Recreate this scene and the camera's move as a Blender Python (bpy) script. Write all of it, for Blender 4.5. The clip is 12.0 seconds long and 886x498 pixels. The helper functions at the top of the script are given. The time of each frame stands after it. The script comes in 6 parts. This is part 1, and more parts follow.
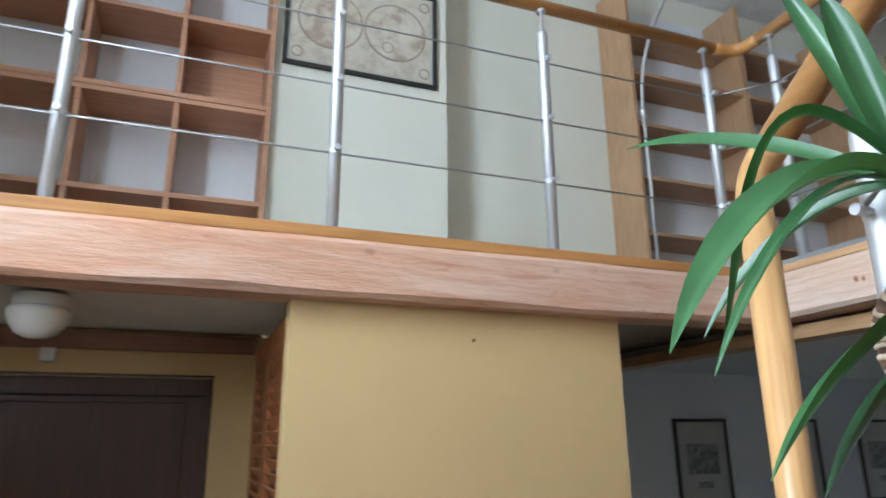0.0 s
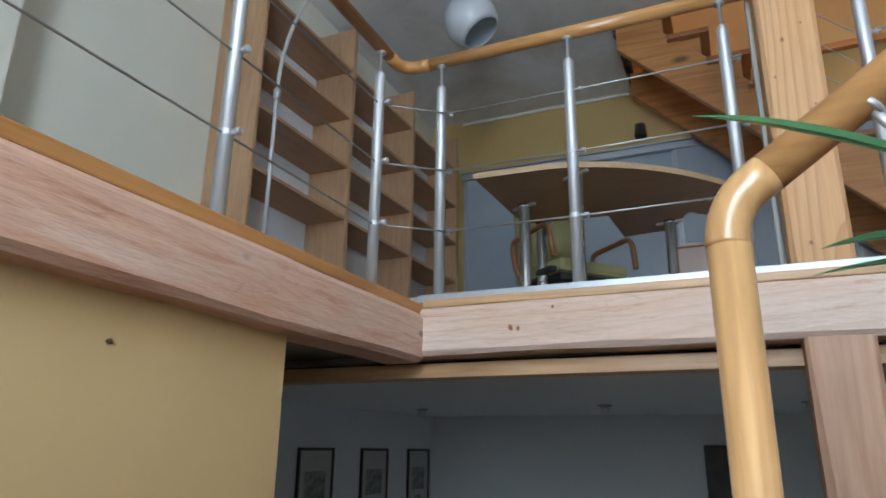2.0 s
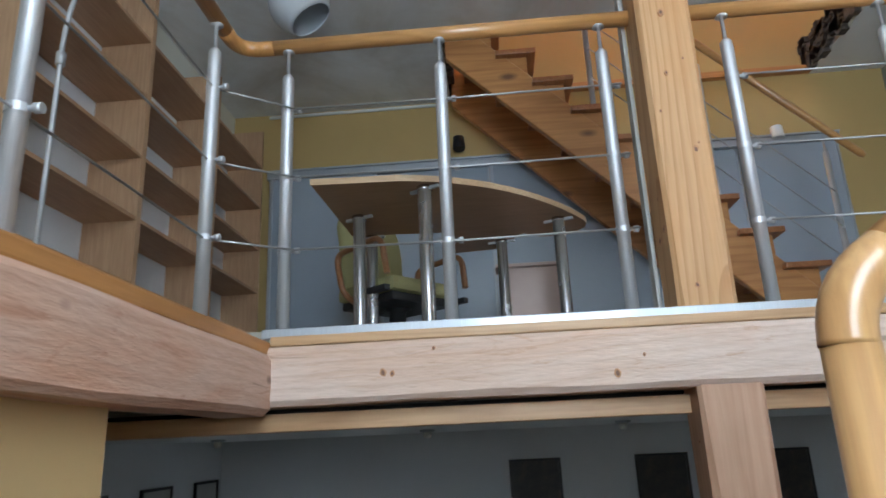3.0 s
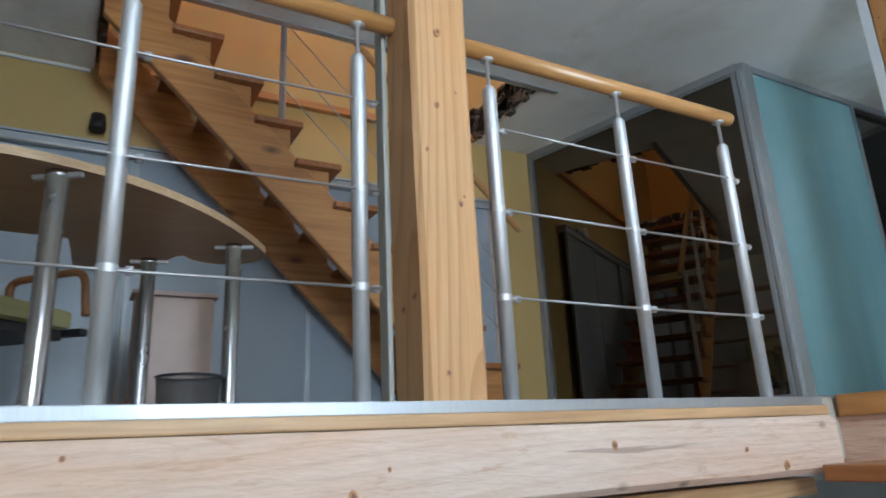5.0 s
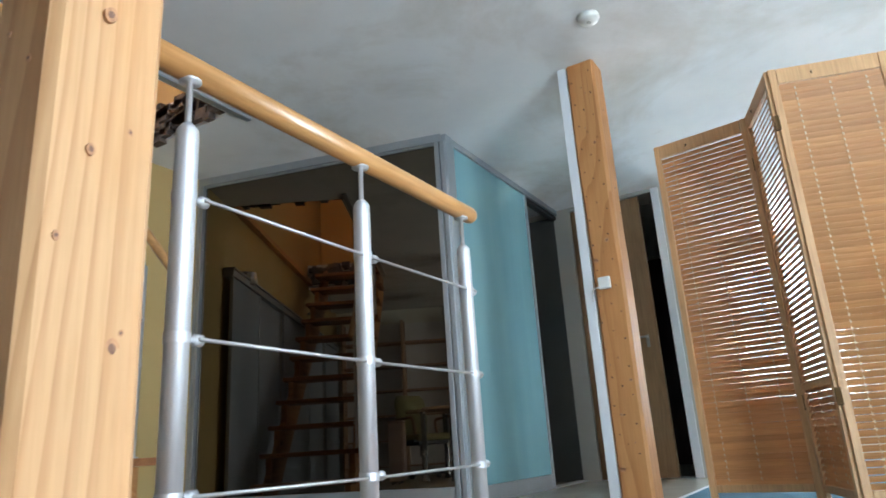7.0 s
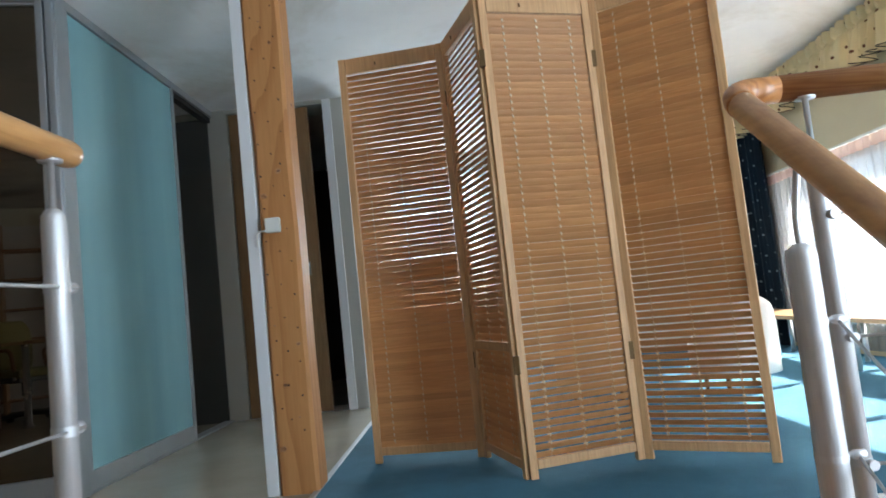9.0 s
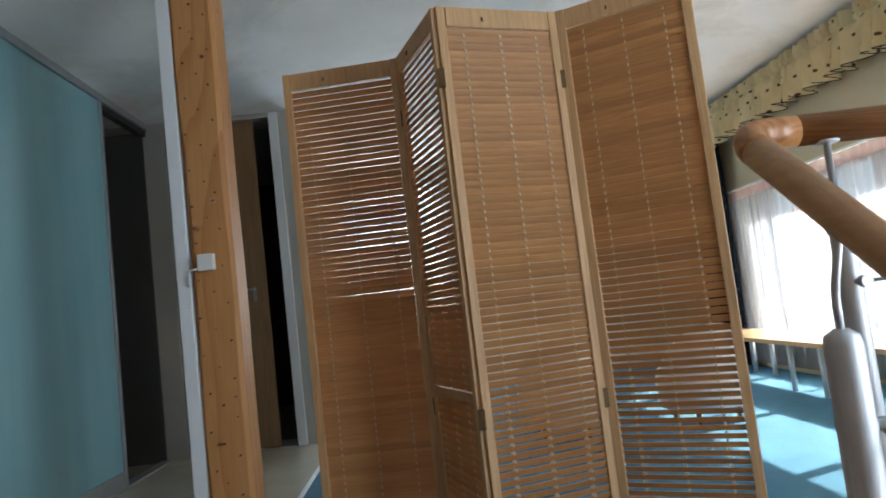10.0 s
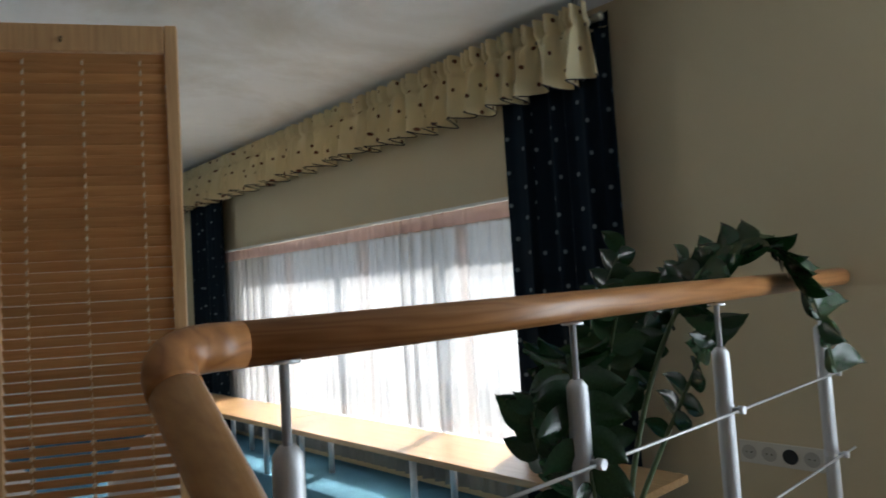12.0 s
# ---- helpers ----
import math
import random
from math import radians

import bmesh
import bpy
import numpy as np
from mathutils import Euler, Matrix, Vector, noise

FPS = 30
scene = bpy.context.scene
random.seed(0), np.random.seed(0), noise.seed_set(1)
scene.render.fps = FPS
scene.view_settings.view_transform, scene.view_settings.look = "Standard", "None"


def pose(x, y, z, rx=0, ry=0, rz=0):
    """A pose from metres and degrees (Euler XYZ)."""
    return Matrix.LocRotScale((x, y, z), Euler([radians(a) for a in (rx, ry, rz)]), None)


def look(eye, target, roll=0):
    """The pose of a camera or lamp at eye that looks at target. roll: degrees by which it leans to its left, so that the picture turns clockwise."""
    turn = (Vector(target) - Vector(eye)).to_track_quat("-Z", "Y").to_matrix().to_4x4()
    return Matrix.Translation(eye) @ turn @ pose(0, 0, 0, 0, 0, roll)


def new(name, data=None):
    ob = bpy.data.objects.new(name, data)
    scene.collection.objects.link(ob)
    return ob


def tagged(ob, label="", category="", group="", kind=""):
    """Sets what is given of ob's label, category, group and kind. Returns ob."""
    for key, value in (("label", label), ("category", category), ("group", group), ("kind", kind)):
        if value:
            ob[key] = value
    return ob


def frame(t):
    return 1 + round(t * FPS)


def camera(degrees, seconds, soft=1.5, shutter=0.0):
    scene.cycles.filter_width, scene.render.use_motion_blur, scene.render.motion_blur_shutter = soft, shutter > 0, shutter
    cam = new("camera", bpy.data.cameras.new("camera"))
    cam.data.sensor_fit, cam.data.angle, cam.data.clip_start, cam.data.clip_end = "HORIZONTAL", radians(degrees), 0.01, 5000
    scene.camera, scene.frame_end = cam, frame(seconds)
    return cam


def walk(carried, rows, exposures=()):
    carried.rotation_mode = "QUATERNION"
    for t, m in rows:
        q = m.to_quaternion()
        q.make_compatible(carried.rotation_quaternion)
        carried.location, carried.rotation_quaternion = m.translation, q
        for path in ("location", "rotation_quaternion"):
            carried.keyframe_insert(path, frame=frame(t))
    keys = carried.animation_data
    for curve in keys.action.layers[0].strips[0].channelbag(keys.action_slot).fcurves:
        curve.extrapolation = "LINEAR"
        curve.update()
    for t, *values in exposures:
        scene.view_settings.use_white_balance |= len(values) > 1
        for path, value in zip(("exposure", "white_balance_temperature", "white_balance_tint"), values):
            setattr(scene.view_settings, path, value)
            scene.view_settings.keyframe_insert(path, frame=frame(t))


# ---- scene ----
cam = camera(67.0, 12.0, soft=1.6, shutter=0.25)
PATH = [
    (0, (0.071, 0.023, 1.778), (0.761, 1.819, 2.327), -0.5),
    (0.5, (-0.008, 0.204, 1.791), (1.13, 1.743, 2.371), 0.3),
    (1, (-0.076, 0.424, 1.811), (1.399, 1.639, 2.4), 0.9),
    (1.5, (-0.043, 0.621, 1.811), (1.596, 1.616, 2.379), 0.9),
    (2, (0.015, 0.839, 1.887), (1.768, 1.614, 2.459), 0.7),
    (2.5, (0.113, 1.045, 1.979), (1.983, 1.467, 2.55), -0.4),
    (2.7, (0.163, 1.112, 2.019), (2.061, 1.409, 2.575), -1.4),
    (4.3, (0.545, 1.4, 2.232), (2.36, 0.828, 2.848), -3.7),
    (4.5, (0.607, 1.406, 2.253), (2.387, 0.705, 2.838), -3.3),
    (5, (0.803, 1.36, 2.312), (2.476, 0.421, 2.879), -2.8),
    (5.5, (0.943, 1.276, 2.445), (2.46, 0.102, 3.012), -2.1),
    (6, (1.068, 1.235, 2.506), (2.449, -0.072, 3.124), -3.4),
    (6.5, (1.207, 1.182, 2.647), (2.394, -0.317, 3.234), -4.1),
    (7, (1.325, 1.077, 2.735), (2.292, -0.578, 3.305), -3.7),
    (7.5, (1.413, 0.978, 2.877), (2.239, -0.759, 3.425), -3.2),
    (7.7, (1.455, 0.937, 2.899), (2.187, -0.845, 3.437), -2.8),
    (9.3, (1.551, 0.398, 3.114), (1.549, -1.599, 3.233), -6.6),
    (9.5, (1.534, 0.334, 3.131), (1.532, -1.663, 3.243), -6.8),
    (10, (1.549, 0.255, 3.223), (1.463, -1.736, 3.397), -6.6),
    (10.5, (1.458, 0.147, 3.322), (1.059, -1.809, 3.443), -4.0),
    (11, (1.348, 0.012, 3.387), (0.605, -1.837, 3.551), -3.8),
    (11.5, (1.246, -0.086, 3.492), (0.156, -1.76, 3.58), -1.2),
    (12, (1.214, -0.137, 3.518), (-0.141, -1.604, 3.638), -3.5),
]
EXPOSURES = [
    (0.0, 3.38, 6150, 10), (1.0, 3.0, 6150, 10), (2.5, 2.96, 6200, 10), (4.5, 2.95, 6150, 8), (5.5, 3.22, 6100, 8), (6.5, 3.47, 6100, 8), (7.5, 3.68, 6100, 8), (9.5, 2.8, 6350, 10), (10.0, 2.54, 6400, 10), (10.5, 2.05, 6500, 11), (12.0, 1.58, 6700, 11),
]
walk(cam, [(t, look(eye, aim, roll)) for t, eye, aim, roll in PATH], EXPOSURES)

def P(*v):
    return Vector(v)


# ---------- light ----------
world = bpy.data.worlds.new("sky")
scene.world = world
world.use_nodes = True
wn = world.node_tree.nodes
sky = wn.new("ShaderNodeTexSky")
sky.sky_type = "NISHITA"
sky.sun_disc = False
sky.sun_elevation = radians(38)
sky.sun_rotation = radians(290)
wn["Background"].inputs["Strength"].default_value = 0.15
world.node_tree.links.new(sky.outputs[0], wn["Background"].inputs["Color"])

sun = new("sun", bpy.data.lights.new("sun", "SUN"))
sun.data.energy = 6.5
sun.data.angle = radians(0.6)
sun.data.color = (1.0, 0.95, 0.87)
SUN_FROM = P(-0.74, -0.27, 0.62)
sun.matrix_world = look((0, 0, 30), P(0, 0, 30) - SUN_FROM)


SY_OUT = -6.99


def area(name, eye, target, w, h, power, color):
    lamp = new(name, bpy.data.lights.new(name, "AREA"))
    lamp.data.shape = "RECTANGLE"
    lamp.data.size, lamp.data.size_y = w, h
    lamp.data.energy = power
    lamp.data.color = color
    lamp.matrix_world = look(eye, target)
    return lamp


# daylight in the openings: the long window and an assumed, unseen stair window
area("window_daylight", (-1.62, -4.2, 3.4), (0.5, -4.2, 3.0), 3.4, 1.0, 2, (0.84, 0.93, 1.0))
area("stair_window_daylight", (-1.42, 0.28, 3.25), (2.0, -0.75, 3.1), 1.8, 2.3, 27.5, (0.735, 0.875, 1.0))
area("south_window_daylight", (1.78, SY_OUT, 3.75), (1.6, -3.0, 3.5), 1.0, 1.3, 22, (0.86, 0.94, 1.0))

# ---------- materials ----------


def material(name, rough=0.6, metal=0.0, spec=0.5):
    m = bpy.data.materials.new(name)
    m.use_nodes = True
    b = m.node_tree.nodes["Principled BSDF"]
    b.inputs["Roughness"].default_value = rough
    b.inputs["Metallic"].default_value = metal
    b.inputs["Specular IOR Level"].default_value = spec
    return m, m.node_tree.nodes, m.node_tree.links, b


def ramp(nodes, stops):
    r = nodes.new("ShaderNodeValToRGB")
    e = r.color_ramp.elements
    while len(e) < len(stops):
        e.new(0.5)
    for el, (pos, col) in zip(e, stops):
        el.position = pos
        el.color = (*col, 1)
    return r


def tex_noise(nodes, links, vec, scale, detail=4, rough=0.55, dist=0.0):
    n = nodes.new("ShaderNodeTexNoise")
    n.inputs["Scale"].default_value = scale
    n.inputs["Detail"].default_value = detail
    n.inputs["Roughness"].default_value = rough
    n.inputs["Distortion"].default_value = dist
    links.new(vec, n.inputs["Vector"])
    return n.outputs["Fac"]


def mix(nodes, links, a, b, fac, kind="MIX"):
    m = nodes.new("ShaderNodeMixRGB")
    m.blend_type = kind
    for sock, v in ((m.inputs[0], fac), (m.inputs[1], a), (m.inputs[2], b)):
        if isinstance(v, bpy.types.NodeSocket):
            links.new(v, sock)
        elif isinstance(v, (int, float)):
            sock.default_value = v
        else:
            sock.default_value = (*v, 1)
    return m.outputs[0]


def bump(nodes, links, b, height, strength, dist=0.002):
    n = nodes.new("ShaderNodeBump")
    n.inputs["Strength"].default_value = strength
    n.inputs["Distance"].default_value = dist
    links.new(height, n.inputs["Height"])
    links.new(n.outputs[0], b.inputs["Normal"])


def scaled(nodes, links, sx, sy, sz, source="Object"):
    c = nodes.new("ShaderNodeTexCoord")
    m = nodes.new("ShaderNodeMapping")
    m.inputs["Scale"].default_value = (sx, sy, sz)
    links.new(c.outputs[source], m.inputs["Vector"])
    return m.outputs[0], c.outputs[source]


def wood(name, light, dark, axis="x", grain=14.0, rough=0.5, knots=0.0, knot_col=(0.12, 0.05, 0.025), varied=0.0, ring=0.5, rel=0.25, clear=0.0, fig=1.0):
    """Wood with its fibres along one axis: rings, fine fibres, knots."""
    m, n, l, b = material(name, rough)
    s = {"x": (0.06, 1, 1), "y": (1, 0.06, 1), "z": (1, 1, 0.06)}[axis]
    vec, raw = scaled(n, l, *s)
    if varied:
        info = n.new("ShaderNodeObjectInfo")
        out = []
        for v in (vec, raw):
            off = n.new("ShaderNodeVectorMath")
            off.operation = "MULTIPLY_ADD"
            off.inputs[1].default_value = (1, 1, 1)
            far = n.new("ShaderNodeMath")
            far.operation = "MULTIPLY"
            far.inputs[1].default_value = 61.0
            l.new(info.outputs["Random"], far.inputs[0])
            l.new(v, off.inputs[0])
            l.new(far.outputs[0], off.inputs[2])
            out.append(off.outputs[0])
        vec, raw = out
    fine = tex_noise(n, l, vec, grain * 9, 3, 0.6)
    wide = tex_noise(n, l, vec, grain * 0.9, 3, 0.5, 0.4)
    w = n.new("ShaderNodeMath")
    w.operation = "MULTIPLY"
    w.inputs[1].default_value = 9.0 * fig
    l.new(wide, w.inputs[0])
    f = n.new("ShaderNodeMath")
    f.operation = "PINGPONG"
    f.inputs[1].default_value = 0.5
    l.new(w.outputs[0], f.inputs[0])
    r = ramp(n, [(0.0, dark), (0.22, [d * 0.45 + q * 0.55 for d, q in zip(dark, light)]), (0.5, light)])
    l.new(f.outputs[0], r.inputs[0])
    base = mix(n, l, light, r.outputs[0], ring)
    fr = ramp(n, [(0.3, (0.72, 0.68, 0.62)), (0.62, (1, 1, 1))])
    l.new(fine, fr.inputs[0])
    base = mix(n, l, base, fr.outputs[0], 0.55, "MULTIPLY")
    blot = tex_noise(n, l, raw, 2.3, 3)
    br = ramp(n, [(0.3, (0.82, 0.78, 0.74)), (0.7, (1.06, 1.04, 1.0))])
    l.new(blot, br.inputs[0])
    base = mix(n, l, base, br.outputs[0], 0.7, "MULTIPLY")
    if knots:
        ks = {"x": (0.45, 1, 1), "y": (1, 0.45, 1), "z": (1, 1, 0.45)}[axis]
        kv, _ = scaled(n, l, *ks)
        vo = n.new("ShaderNodeTexVoronoi")
        vo.inputs["Scale"].default_value = knots
        l.new(kv, vo.inputs["Vector"])
        kr = ramp(n, [(0.06, (0.9, 0.9, 0.9)), (0.10, (0.55, 0.55, 0.55)), (0.17, (0, 0, 0))])
        l.new(vo.outputs["Distance"], kr.inputs[0])
        base = mix(n, l, base, knot_col, kr.outputs[0])
    if varied:
        o = n.new("ShaderNodeObjectInfo")
        vr = ramp(n, [(0.0, (1 - varied,) * 3), (1.0, (1 + varied * 0.4,) * 3)])
        l.new(o.outputs["Random"], vr.inputs[0])
        base = mix(n, l, base, vr.outputs[0], 1.0, "MULTIPLY")
    l.new(base, b.inputs["Base Color"])
    bump(n, l, b, fine, rel, 0.001)
    if clear:
        b.inputs["Coat Weight"].default_value = clear
        b.inputs["Coat Roughness"].default_value = 0.25
    return m


def paint(name, col, rough=0.75, mottle=0.06, rel=0.12, size=60.0, stain=None, stain_amount=0.0):
    m, n, l, b = material(name, rough, 0, 0.3)
    vec, raw = scaled(n, l, 1, 1, 1)
    big = tex_noise(n, l, raw, 1.4, 5, 0.6)
    r = ramp(n, [(0.25, [c * (1 - mottle) for c in col]), (0.75, [min(1, c * (1 + mottle)) for c in col])])
    l.new(big, r.inputs[0])
    out = r.outputs[0]
    if stain:
        sm = tex_noise(n, l, raw, 0.9, 6, 0.65, 0.6)
        sr = ramp(n, [(0.48, (0, 0, 0)), (0.72, (stain_amount,) * 3)])
        l.new(sm, sr.inputs[0])
        out = mix(n, l, out, stain, sr.outputs[0])
    l.new(out, b.inputs["Base Color"])
    bump(n, l, b, tex_noise(n, l, raw, size, 4, 0.6), rel, 0.003)
    return m


def steel(name, col=(0.71, 0.72, 0.74), rough=0.57, axis="z"):
    m, n, l, b = material(name, rough, 1.0)
    s = {"x": (0.02, 1, 1), "y": (1, 0.02, 1), "z": (1, 1, 0.02)}[axis]
    vec, raw = scaled(n, l, *s)
    f = tex_noise(n, l, vec, 260, 2)
    r = ramp(n, [(0.2, [c * 0.88 for c in col]), (0.8, col)])
    l.new(f, r.inputs[0])
    l.new(r.outputs[0], b.inputs["Base Color"])
    rr = n.new("ShaderNodeMapRange")
    rr.inputs["To Min"].default_value = rough * 0.8
    rr.inputs["To Max"].default_value = rough * 1.35
    l.new(tex_noise(n, l, raw, 6, 3), rr.inputs["Value"])
    l.new(rr.outputs[0], b.inputs["Roughness"])
    return m


def plain(name, col, rough=0.5, metal=0.0, var=0.12, size=8.0):
    m, n, l, b = material(name, rough, metal)
    _, raw = scaled(n, l, 1, 1, 1)
    r = ramp(n, [(0.3, [c * (1 - var) for c in col]), (0.7, [min(1, c * (1 + var)) for c in col])])
    l.new(tex_noise(n, l, raw, size, 5), r.inputs[0])
    l.new(r.outputs[0], b.inputs["Base Color"])
    return m




def growth_rings(n, l, axis, centre, freq, warp=0.09, along=0.035):
    """Growth rings round a wavering heart line, which a sawn face cuts into flames and ovals."""
    k = "xyz".index(axis)
    sc, wsc = [1.0] * 3, [1.0] * 3
    sc[k], wsc[k] = along, 0.13
    c = n.new("ShaderNodeTexCoord")
    m = n.new("ShaderNodeMapping")
    m.inputs["Scale"].default_value = sc
    m.inputs["Location"].default_value = [-a * q for a, q in zip(centre, sc)]
    l.new(c.outputs["Object"], m.inputs["Vector"])
    w = n.new("ShaderNodeMapping")
    w.inputs["Scale"].default_value = wsc
    l.new(c.outputs["Object"], w.inputs["Vector"])
    t = n.new("ShaderNodeTexNoise")
    t.inputs["Scale"].default_value = 3.4
    t.inputs["Detail"].default_value = 2.5
    t.inputs["Roughness"].default_value = 0.45
    l.new(w.outputs[0], t.inputs["Vector"])
    s = n.new("ShaderNodeVectorMath")
    s.operation = "MULTIPLY_ADD"
    s.inputs[1].default_value = (warp * 2,) * 3
    l.new(t.outputs["Color"], s.inputs[0])
    l.new(m.outputs[0], s.inputs[2])
    d = n.new("ShaderNodeVectorMath")
    d.operation = "LENGTH"
    l.new(s.outputs[0], d.inputs[0])
    f = n.new("ShaderNodeMath")
    f.operation = "MULTIPLY"
    f.inputs[1].default_value = freq
    l.new(d.outputs["Value"], f.inputs[0])
    g = n.new("ShaderNodeMath")
    g.operation = "FRACT"
    l.new(f.outputs[0], g.inputs[0])
    return g.outputs[0]


def pine(name, light, ring_col, centre, freq=48.0, rough=0.6, blush=(0.62, 0.30, 0.11)):
    """Old sawn pine with flame figure, warm blushes, fine fibres and a few dark checks along the post."""
    m, n, l, b = material(name, rough, 0, 0.3)
    vec, raw = scaled(n, l, 1, 1, 0.05)
    r = ramp(n, [(0.0, light), (0.55, [q * 0.97 for q in light]), (0.86, ring_col), (0.97, [q * 0.9 for q in ring_col]), (1.0, light)])
    l.new(growth_rings(n, l, "z", centre, freq), r.inputs[0])
    base = mix(n, l, light, r.outputs[0], 0.6)
    bl = ramp(n, [(0.5, (0, 0, 0)), (0.72, (0.45, 0.45, 0.45))])
    wide, _ = scaled(n, l, 1, 1, 0.3)
    l.new(tex_noise(n, l, wide, 5.0, 4, 0.6, 0.5), bl.inputs[0])
    base = mix(n, l, base, blush, bl.outputs[0])
    fine = tex_noise(n, l, vec, 110, 3, 0.6)
    fr = ramp(n, [(0.3, (0.80, 0.76, 0.70)), (0.62, (1, 1, 1))])
    l.new(fine, fr.inputs[0])
    base = mix(n, l, base, fr.outputs[0], 0.5, "MULTIPLY")
    thin, _ = scaled(n, l, 1, 1, 0.022)
    ck = ramp(n, [(0.70, (0, 0, 0)), (0.74, (0.85, 0.85, 0.85))])
    l.new(tex_noise(n, l, thin, 38, 2, 0.5, 0.3), ck.inputs[0])
    base = mix(n, l, base, (0.13, 0.055, 0.025), ck.outputs[0])
    l.new(base, b.inputs["Base Color"])
    bump(n, l, b, mix(n, l, fine, ck.outputs[0], 0.4), 0.5, 0.0015)
    return m


def hewn(name, axis, pale, rosy, deep, centre):
    """Bleached old beam: pale and rosy streaks, gouges, dark cracks and small knots."""
    m, n, l, b = material(name, 0.68, 0, 0.25)
    st = {"x": (0.16, 1, 1), "y": (1, 0.16, 1)}[axis]
    vec, raw = scaled(n, l, *st)
    r = ramp(n, [(0.36, rosy), (0.5, [(q + w) / 2 for q, w in zip(rosy, pale)]), (0.60, pale)])
    l.new(tex_noise(n, l, vec, 7, 5, 0.6, 0.6), r.inputs[0])
    rg = ramp(n, [(0.0, (1, 1, 1)), (0.6, (0.985, 0.97, 0.955)), (0.88, (0.80, 0.70, 0.62)), (1.0, (1, 1, 1))])
    l.new(growth_rings(n, l, axis, centre, 44, 0.08, 0.04), rg.inputs[0])
    base = mix(n, l, r.outputs[0], rg.outputs[0], 0.4, "MULTIPLY")
    g = ramp(n, [(0.57, (0, 0, 0)), (0.68, (0.65, 0.65, 0.65))])
    l.new(tex_noise(n, l, vec, 21, 4, 0.7, 1.2), g.inputs[0])
    base = mix(n, l, base, deep, g.outputs[0])
    ct = {"x": (0.05, 1, 1), "y": (1, 0.05, 1)}[axis]
    cv, _ = scaled(n, l, *ct)
    cn = tex_noise(n, l, cv, 30, 3, 0.6, 0.8)
    c = ramp(n, [(0.66, (0, 0, 0)), (0.71, (0.5, 0.5, 0.5))])
    l.new(cn, c.inputs[0])
    base = mix(n, l, base, [d * 0.4 for d in deep], c.outputs[0])
    vo = n.new("ShaderNodeTexVoronoi")
    vo.inputs["Scale"].default_value = 6.5
    kv, _ = scaled(n, l, *{"x": (0.6, 1, 1), "y": (1, 0.6, 1)}[axis])
    l.new(kv, vo.inputs["Vector"])
    k = ramp(n, [(0.03, (0.7, 0.7, 0.7)), (0.10, (0, 0, 0))])
    l.new(vo.outputs["Distance"], k.inputs[0])
    base = mix(n, l, base, [d * 0.3 for d in deep], k.outputs[0])
    fine = tex_noise(n, l, vec, 90, 3, 0.6)
    fr = ramp(n, [(0.3, (0.86, 0.84, 0.82)), (0.65, (1, 1, 1))])
    l.new(fine, fr.inputs[0])
    base = mix(n, l, base, fr.outputs[0], 0.6, "MULTIPLY")
    l.new(base, b.inputs["Base Color"])
    hsum = mix(n, l, fine, tex_noise(n, l, vec, 14, 5, 0.6, 0.8), 0.6)
    bump(n, l, b, hsum, 0.8, 0.009)
    return m


M_BEAM_X = hewn("bleached_beam_x", "x", (0.66, 0.455, 0.355), (0.585, 0.32, 0.21), (0.42, 0.20, 0.12), (0.4, 1.93, 2.22))
M_BEAM_Y = hewn("bleached_beam_y", "y", (0.70, 0.56, 0.475), (0.65, 0.46, 0.35), (0.52, 0.315, 0.20), (2.14, 0.6, 2.24))
M_POST = pine("pine_post", (0.585, 0.345, 0.172), (0.43, 0.215, 0.09), (2.25, 0.60, 0), 58)
M_POSTH = pine("pine_post_hall", (0.53, 0.255, 0.095), (0.40, 0.165, 0.055), (2.30, -2.29, 0), 46, 0.6, (0.50, 0.20, 0.065))
M_POSTLOW = wood("pine_post_low", (0.56, 0.36, 0.25), (0.42, 0.23, 0.14), "z", 6, 0.6, 4.5, (0.2, 0.08, 0.04), 0, 0.45, 0.6)
M_STRIP_X = wood("nosing_x", (0.52, 0.25, 0.085), (0.34, 0.14, 0.04), "x", 8, 0.45)
M_STRIP_Y = wood("nosing_y", (0.62, 0.40, 0.22), (0.42, 0.24, 0.11), "y", 8, 0.45)
# one stair rail wood: level and bend toned down for backlight, upright lit pale
M_RAIL_X = wood("rail_wood_x", (0.50, 0.235, 0.088), (0.36, 0.145, 0.047), "x", 8, 0.34, 0, ring=0.9, clear=0.12, fig=1.8)
M_RAIL_Y = wood("rail_wood_y", (0.51, 0.225, 0.072), (0.31, 0.11, 0.03), "y", 8, 0.4, 0, ring=0.8, clear=0.12, fig=1.6)
M_GRAIL_X = wood("gallery_rail_wood_x", (0.60, 0.30, 0.095), (0.40, 0.165, 0.045), "x", 11, 0.3, 0, clear=0.35)
M_GRAIL_Y = wood("gallery_rail_wood_y", (0.58, 0.31, 0.115), (0.40, 0.18, 0.055), "y", 11, 0.3, 0, clear=0.35)
M_SLOPE = wood("slope_rail_wood", (0.57, 0.30, 0.115), (0.42, 0.19, 0.062), "y", 9, 0.38, 0, clear=0.15)
M_RAIL_Z = wood("rail_wood_z", (0.66, 0.39, 0.168), (0.48, 0.235, 0.085), "z", 11, 0.3, 0, clear=0.35)
M_STAIR_Y = wood("stair_wood_y", (0.55, 0.26, 0.088), (0.34, 0.125, 0.036), "y", 6, 0.45, 5.0, ring=0.6, clear=0.12, fig=0.8)
M_STAIR_X = wood("stair_wood_x", (0.40, 0.16, 0.055), (0.24, 0.085, 0.028), "x", 8, 0.42, clear=0.2)
